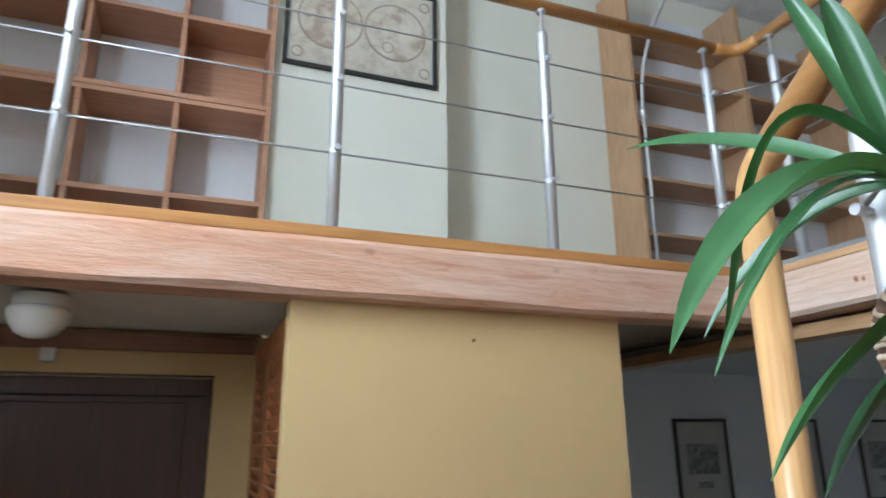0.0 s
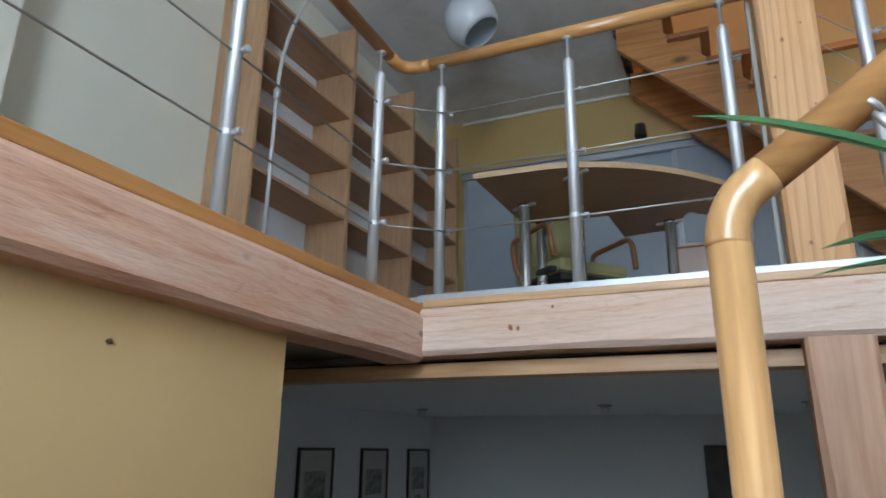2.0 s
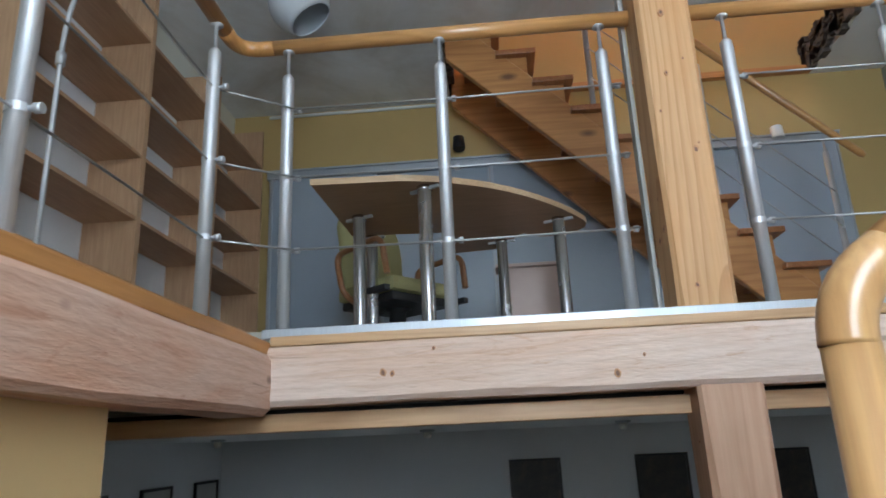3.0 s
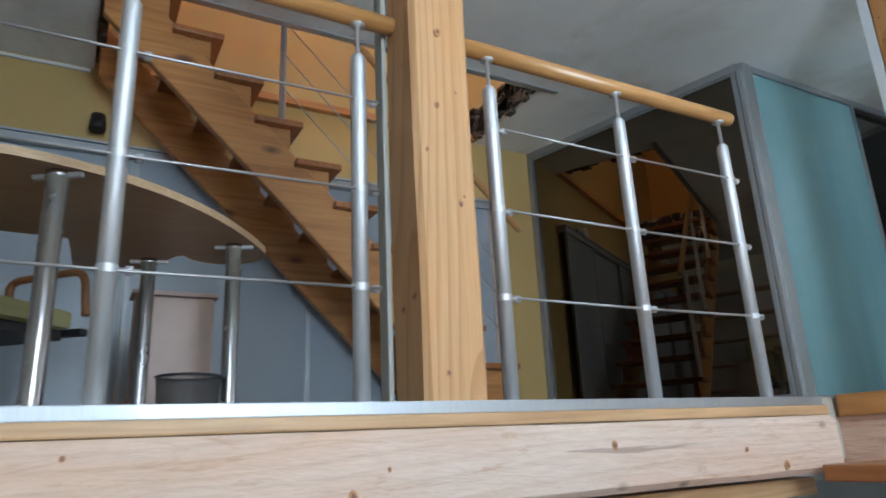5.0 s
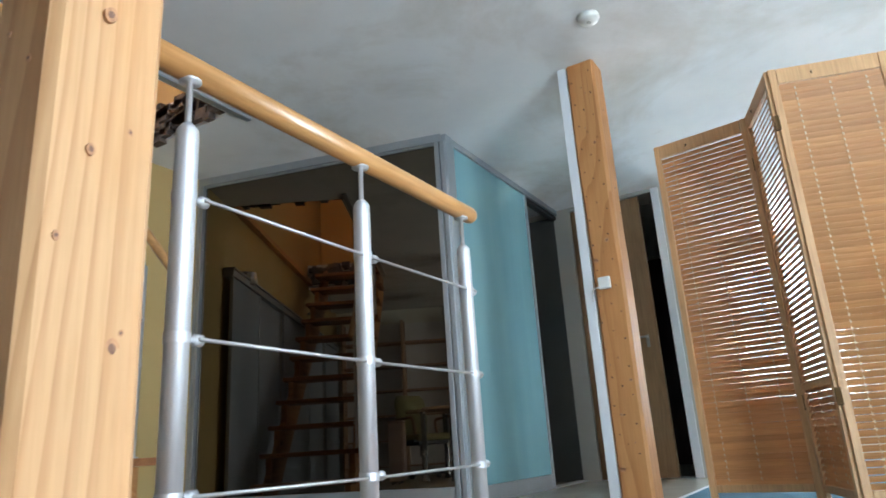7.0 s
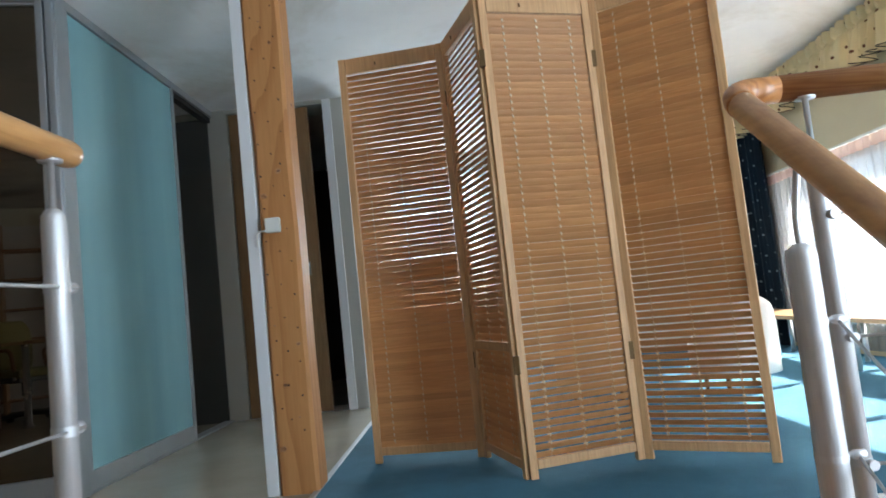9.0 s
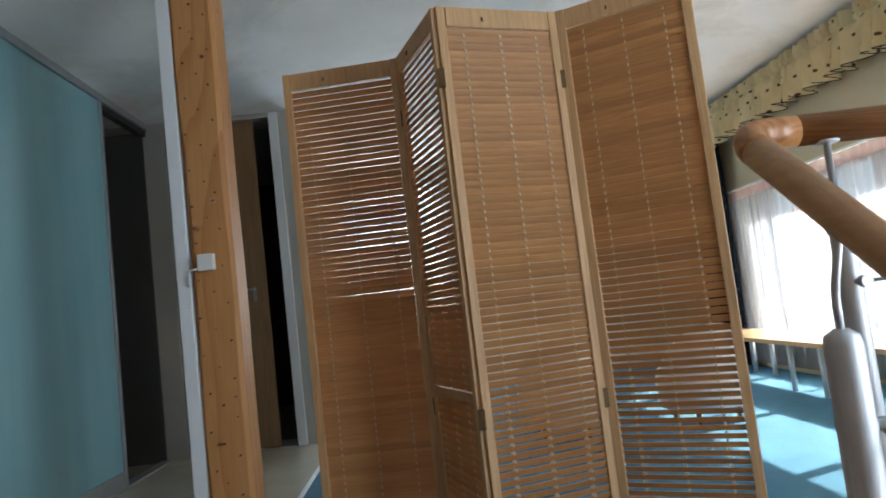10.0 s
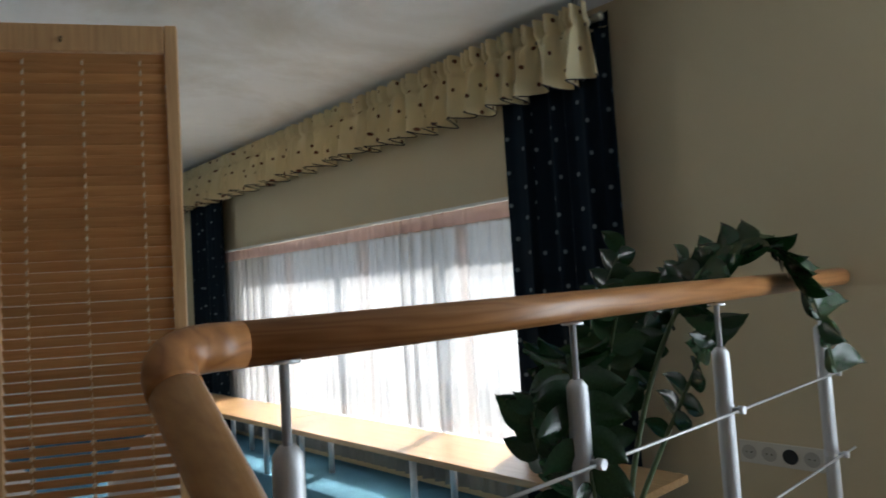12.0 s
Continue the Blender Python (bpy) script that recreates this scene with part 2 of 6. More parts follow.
M_BEECH_Z = wood("beech_board_z", (0.56, 0.36, 0.215), (0.45, 0.26, 0.145), "z", 12, 0.5, rel=0.08)
M_BEECH_X = wood("beech_board_x", (0.52, 0.32, 0.19), (0.42, 0.235, 0.13), "x", 12, 0.5, rel=0.08)
M_BOOK = wood("bookcase_board", (0.58, 0.32, 0.20), (0.45, 0.22, 0.135), "x", 12, 0.5, rel=0.08)
M_SCREEN = wood("screen_frame_wood", (0.69, 0.425, 0.21), (0.54, 0.295, 0.13), "z", 14, 0.5, rel=0.15)
M_SLAT = wood("screen_slat_wood", (0.71, 0.395, 0.165), (0.56, 0.265, 0.10), "x", 16, 0.5, varied=0.15, rel=0.15)
M_CREAM = paint("cream_wall", (0.74, 0.735, 0.645), 0.8, 0.03)
M_BEIGE = paint("beige_wall", (0.60, 0.505, 0.34), 0.8, 0.03)
M_OCHRE = paint("ochre_wall", (0.50, 0.355, 0.145), 0.8, 0.04)
M_YELLOW = paint("yellow_wall", (0.59, 0.415, 0.20), 0.8, 0.05)
M_WHITE = paint("white_wall", (0.70, 0.72, 0.74), 0.85, 0.03)
M_CEIL = paint("ceiling_plaster", (0.77, 0.77, 0.76), 0.9, 0.09, 0.5, 16, (0.50, 0.455, 0.385), 0.75)
M_GREYWALL = paint("grey_wall", (0.44, 0.435, 0.40), 0.85, 0.03)
M_WPAINT = plain("white_enamel", (0.70, 0.71, 0.70), 0.45, 0, 0.03)
M_STEEL = steel("brushed_steel")
M_STEEL_H = steel("cable_steel", (0.50, 0.50, 0.50), 0.5, "x")
M_CHROME = steel("polished_leg_steel", (0.62, 0.63, 0.65), 0.24)
M_ALU = steel("aluminium", (0.50, 0.53, 0.56), 0.5)
M_WHITEBACK = plain("white_back_panel", (0.72, 0.74, 0.77), 0.6, 0, 0.03)
# near-black: painted shade in gaps and unlit spaces, also nail heads and door panes
M_DARK = plain("shade_and_parts_black", (0.02, 0.018, 0.016), 0.9)
M_TILE = plain("floor_tile", (0.42, 0.39, 0.325), 0.24, 0, 0.1, 3)
M_CARPET = paint("blue_carpet", (0.05, 0.158, 0.235), 0.95, 0.35, 1.0, 120)

# ---------- mesh helpers ----------


def bx(bm, x0, x1, y0, y1, z0, z1, bev=0.0):
    v = [bm.verts.new(c) for c in ((x0, y0, z0), (x1, y0, z0), (x1, y1, z0), (x0, y1, z0), (x0, y0, z1), (x1, y0, z1), (x1, y1, z1), (x0, y1, z1))]
    fs = [bm.faces.new([v[i] for i in q]) for q in ((3, 2, 1, 0), (4, 5, 6, 7), (0, 1, 5, 4), (1, 2, 6, 5), (2, 3, 7, 6), (3, 0, 4, 7))]
    if bev:
        es = list({e for f in fs for e in f.edges})
        bmesh.ops.bevel(bm, geom=es, offset=bev, segments=2, affect="EDGES", profile=0.6)


def box(x0, x1, y0, y1, z0, z1, bev=0.0):
    bm = bmesh.new()
    bx(bm, x0, x1, y0, y1, z0, z1, bev)
    return bm


def ring_sweep(bm, pts, radii, seg=14, caps=True):
    """A round tube through points, with a radius at each."""
    rings = []
    n = len(pts)
    side = None
    for i, p in enumerate(pts):
        d = (pts[min(i + 1, n - 1)] - pts[max(i - 1, 0)]).normalized()
        if side is None:
            side = d.orthogonal().normalized()
        else:
            side = (side - d * side.dot(d)).normalized()
        up = d.cross(side)
        rings.append([bm.verts.new(p + (side * math.cos(a) + up * math.sin(a)) * radii[i]) for a in (2 * math.pi * k / seg for k in range(seg))])
    for a, b in zip(rings, rings[1:]):
        for k in range(seg):
            f = bm.faces.new((a[k], a[(k + 1) % seg], b[(k + 1) % seg], b[k]))
            f.smooth = True
    if caps:
        bm.faces.new(rings[0][::-1])
        bm.faces.new(rings[-1])


def tube(pts, r, seg=14):
    bm = bmesh.new()
    pts = [Vector(p) for p in pts]
    ring_sweep(bm, pts, [r] * len(pts) if isinstance(r, (int, float)) else r, seg)
    return bm


def lathe(bm, profile, centre=(0, 0, 0), seg=20, cap=True):
    c = Vector(centre)
    rings = [[bm.verts.new(c + P(r * math.cos(2 * math.pi * k / seg), r * math.sin(2 * math.pi * k / seg), z)) for k in range(seg)] for r, z in profile]
    for a, b in zip(rings, rings[1:]):
        for k in range(seg):
            bm.faces.new((a[k], a[(k + 1) % seg], b[(k + 1) % seg], b[k])).smooth = True
    if cap:
        bm.faces.new(rings[0][::-1])
        bm.faces.new(rings[-1])


def rounded(pts, r, steps=6):
    """A polyline with its corners rounded."""
    pts = [Vector(p) for p in pts]
    out = [pts[0]]
    for a, b, c in zip(pts, pts[1:], pts[2:]):
        d0, d1 = (a - b).normalized(), (c - b).normalized()
        p0, p1 = b + d0 * r, b + d1 * r
        for i in range(steps + 1):
            t = i / steps
            out.append(p0 * (1 - t) ** 2 + b * 2 * t * (1 - t) + p1 * t * t)
    out.append(pts[-1])
    return out


def finish(bm):
    bmesh.ops.recalc_face_normals(bm, faces=bm.faces)


def mesh_of(name, bm, mat):
    finish(bm)
    me = bpy.data.meshes.new(name)
    bm.to_mesh(me)
    bm.free()
    for m in (mat if isinstance(mat, (list, tuple)) else [mat]):
        me.materials.append(m)
    return me


def part(name, bm, mat, parent, label="", at=None):
    ob = new(name, mesh_of(name, bm, mat))
    ob.parent = parent
    if at is not None:
        ob.matrix_basis = at
    if label:
        tagged(ob, label)
    return ob


def thing(name, label, category, at=None, group="", kind=""):
    e = new(name)
    e.empty_display_size = 0.1
    if at is not None:
        e.matrix_basis = at
    return tagged(e, label, category, group, kind)


def solid(name, bm, mat, label, category, kind="", group="", at=None):
    ob = new(name, mesh_of(name, bm, mat))
    if at is not None:
        ob.matrix_basis = at
    return tagged(ob, label, category, group, kind)


def setting(name, bm, mat, label, category):
    return solid(name, bm, mat, label, category, "structure")


# ---------- plan ----------
FLOOR, CEIL = 2.405, 4.745      # upper storey
LOW = 2.2                       # lower ceiling
WX, EX, SY, NY = -1.35, 5.15, -6.75, 3.22
BEAM_X, BEAM_Y = 2.057, 1.812   # faces of the two gallery beams
EDGE_S = -0.78                  # edge of the south landing


# ---------- the setting ----------


def wall_with_hole(axis, at0, at1, a0, a1, z0, z1, holes):
    """A wall slab along x or y, with rectangular openings (a0, a1, z0, z1) through it."""
    bm = bmesh.new()
    As = sorted({a0, a1, *[h[0] for h in holes], *[h[1] for h in holes]})
    for p, q in zip(As, As[1:]):
        mid = (p + q) / 2
        cuts = sorted([(h[2], h[3]) for h in holes if h[0] < mid < h[1]])
        lo = z0
        for c0, c1 in cuts + [(z1, z1)]:
            if c0 > lo:
                if axis == "x":
                    bx(bm, p, q, at0, at1, lo, c0)
                else:
                    bx(bm, at0, at1, p, q, lo, c0)
            lo = c1
    return bm


setting("floor_lower", box(WX - 0.3, 5.6, SY - 0.3, 3.6, -0.12, 0.0), M_TILE, "pale tiled floor of the lower storey", "floor")
upper = setting("floor_upper_east", box(BEAM_X + 0.065, EX, -4.45, NY, LOW - 0.05 + 0.07, FLOOR), M_TILE, "pale glossy tiled gallery floor", "floor")
setting("floor_back_room", box(2.451, EX - 0.001, -6.899, -4.451, LOW + 0.02, FLOOR - 0.002), M_TILE, "pale tiled floor beyond the doorway", "floor")
setting("floor_upper_north", box(WX, BEAM_X + 0.065, BEAM_Y + 0.165, NY, LOW + 0.02, FLOOR), M_TILE, "pale floor of the upper gallery", "floor")
setting("floor_upper_south", box(WX, BEAM_X + 0.065, SY, EDGE_S - 0.06, LOW + 0.02, FLOOR - 0.012), M_TILE, "floor slab under the blue carpet", "floor")
setting("landing_floor", box(WX + 0.02, 2.121, -1.548, EDGE_S - 0.102, FLOOR - 0.0115, FLOOR + 0.002), M_TILE, "pale glossy tiles along the landing edge", "floor")
setting("carpet", box(WX + 0.02, 2.2, SY + 0.02, -1.55, FLOOR - 0.008, FLOOR + 0.006), M_CARPET, "dark teal blue short-pile carpet", "carpet")

# window openings in the west wall
WIN = (-5.50, -2.05, 2.64, 3.95)
# tall window assumed on an unseen stretch of wall, for its daylight
TALL = (-0.68, 1.25, 2.0, 4.5)
SOUTHWIN = (1.25, 2.30, 3.0, 4.5)
setting("wall_west", wall_with_hole("y", WX - 0.3, WX, SY, 3.6, 0, CEIL + 0.1, [WIN, TALL]), M_BEIGE, "beige painted wall with a long window", "wall")
setting("wall_south", wall_with_hole("x", SY - 0.3, SY, WX - 0.3, 2.45, 0, CEIL + 0.1, [SOUTHWIN]), M_CREAM, "cream painted plaster wall", "wall")
setting("wall_north", box(WX - 0.3, 5.6, NY, NY + 0.25, LOW + 0.05, CEIL + 0.1), M_CREAM, "cream painted plaster wall behind the gallery", "wall")
setting("wall_north_projection", box(0.342, 1.235, 2.98, NY + 0.003, FLOOR, CEIL), M_CREAM, "cream painted wall projection behind the map", "wall")
setting("wall_east", box(EX, EX + 0.25, -7.0, NY, LOW + 0.05, 7.3), M_OCHRE, "ochre painted wall above sliding doors", "wall")
setting("wall_hall_south", wall_with_hole("x", -4.75, -4.45, 2.45, EX, FLOOR - 0.3, CEIL + 0.1, [(2.48, 3.22, FLOOR, CEIL - 0.03)]), M_GREYWALL, "grey-white plaster wall with a doorway", "wall")
setting("wall_bedroom_east", box(2.33, 2.449, SY - 0.3, -4.45, FLOOR - 0.3, CEIL + 0.1), M_GREYWALL, "grey-white partition wall", "wall")
# the unlit room's darkness is painted onto this closing wall
setting("wall_closing_south", box(2.45, EX + 0.1, -7.0, -6.9, FLOOR - 0.3, CEIL + 0.1), M_DARK, "closing wall painted near-black for the unlit room behind the door", "wall")

# ceiling with the stair opening
HOLE = (4.215, EX, -1.42, 1.42)
bm = bmesh.new()
for r in ((WX - 0.3, HOLE[0], -7.0, NY + 0.25), (HOLE[0], EX, HOLE[3], NY + 0.25), (HOLE[0], EX, -7.0, HOLE[2])):
    bx(bm, *r, CEIL, CEIL + 0.26)
setting("ceiling", bm, M_CEIL, "uneven off-white plaster ceiling with faint stains", "ceiling")
# the attic above the opening
M_ATTIC = paint("attic_orange", (0.62, 0.34, 0.10), 0.8, 0.06)
setting("attic_wall_north", box(3.4, EX, 2.2, 2.3, CEIL + 0.26, 7.2), M_ATTIC, "orange painted attic wall", "wall")
setting("attic_wall_west", box(3.3, 3.4, -2.6, 2.3, CEIL + 0.26, 7.2), M_ATTIC, "orange painted attic wall", "wall")
setting("attic_wall_south", box(3.4, EX, -2.6, -2.5, CEIL + 0.26, 7.2), M_ATTIC, "orange painted attic wall", "wall")
bm = bmesh.new()
for r in ((3.3, 3.7, -2.6, 2.3), (4.7, EX + 0.25, -2.6, 2.3), (3.7, 4.7, -2.6, -1.2), (3.7, 4.7, 0.6, 2.3)):
    bx(bm, *r, 7.2, 7.3)
setting("attic_roof", bm, M_ATTIC, "orange attic ceiling with an assumed skylight opening", "ceiling")
# lamp added to brighten the attic through an assumed, unseen skylight
area("skylight_daylight", (4.2, -0.3, 7.25), (4.3, -0.3, 4.0), 1.0, 1.8, 4.5, (0.92, 0.96, 1.0))

# lower storey
setting("wall_entrance", wall_with_hole("x", 2.85, 3.05, WX, 0.36, 0, LOW, [(-0.72, 0.185, 0, 2.03)]), M_YELLOW, "ochre yellow painted entrance wall", "wall")
setting("wall_yellow", box(0.332, 1.412, 1.89, 1.97, 0, LOW), M_YELLOW, "smooth ochre yellow painted wall block", "wall")
setting("wall_yellow_side", box(1.323, 1.40, 1.972, 3.3, 0, LOW + 0.04), M_YELLOW, "ochre yellow painted side wall", "wall")
setting("wall_lower_north", box(1.405, 5.6, 3.30, 3.5, 0, LOW + 0.04), M_WHITE, "white painted wall with framed pictures", "wall")
setting("wall_lower_east", box(5.40, 5.6, SY, 3.30, 0, LOW + 0.04), M_WHITE, "white painted wall with dark paintings", "wall")
setting("wall_lower_south", box(WX, 5.4, -3.0, -2.85, 0, LOW), M_WHITE, "white painted wall", "wall")
setting("ceiling_lower_north", box(WX, 1.40, BEAM_Y + 0.14, 3.04, LOW - 0.003, LOW + 0.018), M_CEIL, "grey-white lower hall ceiling", "ceiling")
setting("ceiling_lower_east", box(BEAM_X + 0.2, 5.4, -2.85, 3.3, LOW - 0.05, LOW + 0.018), M_WHITE, "white ceiling of the lower room", "ceiling")
setting("ceiling_lower_south", box(WX, BEAM_X + 0.2, -2.85, EDGE_S - 0.1, LOW - 0.05, LOW + 0.018), M_WHITE, "white ceiling under the landing", "ceiling")


# ---------- beams ----------


def rough_beam(bm, axis, a0, a1, b0, b1, z0, z1, seed, amp=0.008, n=60):
    """A hewn beam: a box in slices whose edges waver and are worn round."""
    rnd = random.Random(seed)
    rings = []
    for i in range(n + 1):
        a = a0 + (a1 - a0) * i / n
        w = [noise.noise((a * 2.1 + k * 7.3, seed, k)) * amp for k in range(4)]
        c = 0.016 + 0.008 * noise.noise((a * 3, seed, 9.1))
        sec = [(b0 + w[0] + c, z0 + w[2]), (b1, z0 + w[2]), (b1, z1 + w[3] * 0.3), (b0 + w[1] * 0.6 + c * 0.8, z1 + w[3] * 0.3), (b0 + w[1] * 0.6, z1 - c + w[3] * 0.3), (b0 + (w[0] + w[1]) * 0.5 - 0.002, (z0 + z1) / 2), (b0 + w[0], z0 + c + w[2])]
        rings.append([bm.verts.new((a, s, t) if axis == "x" else (s, a, t)) for s, t in sec])
    for p, q in zip(rings, rings[1:]):
        for k in range(len(p)):
            f = bm.faces.new((p[k], p[(k + 1) % len(p)], q[(k + 1) % len(p)], q[k]))
            f.smooth = False
    bm.faces.new(rings[0])
    bm.faces.new(rings[-1][::-1])


bm = bmesh.new()
rough_beam(bm, "x", WX, BEAM_X + 0.004, BEAM_Y, BEAM_Y + 0.14, 2.162, 2.330, 3)
setting("gallery_beam_north", bm, M_BEAM_X, "reddish bleached rough-hewn timber gallery beam", "beam")
bm = bmesh.new()
rough_beam(bm, "y", -0.66, BEAM_Y + 0.12, BEAM_X, BEAM_X + 0.14, 2.187, 2.350, 8, 0.006)
setting("gallery_beam_east", bm, M_BEAM_Y, "pale pink bleached rough-hewn timber gallery beam", "beam")
setting("nosing_north", box(WX, BEAM_X + 0.06, BEAM_Y + 0.012, BEAM_Y + 0.163, 2.330, 2.366, 0.006), M_STRIP_X, "orange varnished wooden floor edging", "trim")
setting("nosing_east", box(BEAM_X + 0.012, BEAM_X + 0.10, -0.66, BEAM_Y + 0.01, 2.352, 2.380, 0.005), M_STRIP_Y, "light wooden floor edging", "trim")
setting("edge_profile_east", box(BEAM_X + 0.055, BEAM_X + 0.14, -0.70, BEAM_Y + 0.05, 2.381, FLOOR + 0.004, 0.003), M_ALU, "aluminium floor edge profile", "trim")
setting("nosing_south", box(WX, BEAM_X + 0.05, EDGE_S - 0.10, EDGE_S + 0.02, 2.345, FLOOR + 0.008, 0.008), M_STRIP_X, "orange varnished wooden landing nosing", "trim")
bm = bmesh.new()
rough_beam(bm, "x", WX, BEAM_X + 0.2, EDGE_S, EDGE_S - 0.14, 2.200, 2.343, 5)
setting("landing_beam_south", bm, M_BEAM_X, "reddish timber beam under the landing edge", "beam")
# rail under the east beam; a near-black strip paints the gap's shade above it
setting("lower_trim_east", box(BEAM_X + 0.10, BEAM_X + 0.20, -0.66, 3.28, 2.122, 2.172, 0.004), M_STRIP_Y, "light wooden trim under the gallery beam", "trim")
setting("lower_slot_east", box(BEAM_X + 0.17, BEAM_X + 0.20, -0.66, 3.28, 2.173, 2.188), M_DARK, "near-black strip painted for the shadow gap above the trim", "trim")
setting("lower_trim_north", box(1.405, BEAM_X + 0.1, 3.26, 3.30, 2.10, 2.16, 0.004), M_STRIP_X, "light wooden trim", "trim")


M_KNOT = plain("pine_knot", (0.44, 0.215, 0.10), 0.6, 0, 0.3, 90)
M_KNOTCORE = plain("pine_knot_core", (0.20, 0.10, 0.06), 0.7, 0, 0.3, 120)


def knot(rnd, r, proud=0.0006):
    """A flat, slightly uneven oval plug set into the wood."""
    bm = bmesh.new()
    ph = rnd.uniform(0, 6.28)
    ring = [(r * (1 + 0.18 * math.sin(2 * a + ph)) * math.cos(a), 0.85 * r * math.sin(a)) for a in (2 * math.pi * k / 12 for k in range(12))]
    top = [bm.verts.new((x, y, proud)) for x, y in ring]
    low = [bm.verts.new((x * 1.05, y * 1.05, -0.004)) for x, y in ring]
    bm.faces.new(top)
    for k in range(12):
        bm.faces.new((low[k], low[(k + 1) % 12], top[(k + 1) % 12], top[k]))
    return bm


def timber_post(name, x0, x1, y0, y1, z0, z1, label, seed, mat=None, knots=()):
    bm = bmesh.new()
    n = 24
    rings = []
    for i in range(n + 1):
        z = z0 + (z1 - z0) * i / n
        w = [noise.noise((z * 1.3, seed + k * 5.1, 2.2)) * 0.007 for k in range(4)]
        c = 0.014 + 0.009 * noise.noise((z * 2.0, seed, 4.0))
        xa, xb, ya, yb = x0 + w[0], x1 + w[1], y0 + w[2], y1 + w[3]
        sec = [(xa + c, ya), (xb - c, ya), (xb, ya + c), (xb, yb - c), (xb - c, yb), (xa + c, yb), (xa, yb - c), (xa, ya + c)]
        rings.append([bm.verts.new((a, b, z)) for a, b in sec])
    for p, q in zip(rings, rings[1:]):
        for k in range(8):
            bm.faces.new((p[k], p[(k + 1) % 8], q[(k + 1) % 8], q[k]))
    bm.faces.new(rings[0][::-1])
    bm.faces.new(rings[-1])
    ob = setting(name, bm, mat or M_POST, label, "post")
    rnd = random.Random(int(seed * 7))
    for q in range(18):
        z = rnd.uniform(z0 + 0.1, z1 - 0.1)
        k = (0, 2, 3)[q % 3]
        w = noise.noise((z * 1.3, seed + k * 5.1, 2.2)) * 0.007
        s = rnd.uniform(0.03, 0.13)
        at = (pose(x0 + w, y0 + s, z, 0, -90, 0), 0, pose(x0 + s, y0 + w, z, 90, 0, 0), pose(x0 + s, y1 + w, z, -90, 0, 0))[k]
        big = rnd.choice((0.005, 0.007, 0.010, 0.014))
        kn = part("knot", knot(rnd, big), M_KNOT, ob, at=at)
        part("knot_core", knot(rnd, big * 0.45, 0.0012), M_KNOTCORE, kn)
    for at, big in knots:
        kn = part("knot", knot(rnd, big, 0.001), M_KNOT, ob, at=at)
        part("knot_core", knot(rnd, big * 0.5, 0.0016), M_KNOTCORE, kn)
    return ob


east_beam = bpy.data.objects["gallery_beam_east"]
rnd = random.Random(31)
for y, z, r_ in ((1.50, 2.263, 0.011), (1.475, 2.259, 0.008), (0.875, 2.230, 0.011), (0.80, 2.275, 0.005), (0.219, 2.297, 0.010), (1.36, 2.322, 0.006), (-0.242, 2.268, 0.007), (-0.398, 2.22, 0.012)):
    kn = part("knot", knot(rnd, r_, 0.0025), M_KNOT, east_beam, at=pose(BEAM_X - 0.001, y, z, 0, -90, 0))
    part("knot_core", knot(rnd, r_ * 0.6, 0.0032), M_KNOTCORE, kn)
timber_post("timber_post_gallery", 2.14, 2.31, 0.503, 0.672, FLOOR, CEIL, "honey-coloured old pine post with knots and cracks", 1.0, knots=[(pose(2.138, y, z, 0, -90, 0), r_) for y, z, r_ in ((0.554, 2.885, 0.013), (0.595, 3.367, 0.012), (0.61, 2.472, 0.010), (0.576, 2.684, 0.007), (0.606, 3.15, 0.008), (0.64, 3.02, 0.006))])
timber_post("timber_post_hall", 2.203, 2.36, -2.35, -2.185, FLOOR, CEIL, "honey-coloured old pine post with nail holes", 6.0, M_POSTH, [(pose(x, -2.183, z, 90, 0, 0), r_) for x, z, r_ in ((2.326, 3.607, 0.012), (2.329, 2.588, 0.013), (2.30, 2.836, 0.008), (2.25, 4.25, 0.008))])
timber_post("timber_post_lower", 2.07, 2.22, 0.50, 0.668, 0, 2.2, "reddish pine post under the gallery beam", 11.0, M_POSTLOW)
setting("plaster_strip_gallery", box(2.295, 2.345, 0.674, 0.688, FLOOR, CEIL, 0.004), M_GREYWALL, "white plaster strip beside the pine post", "trim")
setting("plaster_strip_hall", box(2.363, 2.412, -2.335, -2.19, FLOOR, CEIL, 0.004), M_WHITE, "white painted board beside the pine post", "trim")


# ---------- railings ----------
RZ = 3.438
CABLES = (2.686, 2.936, 3.186)


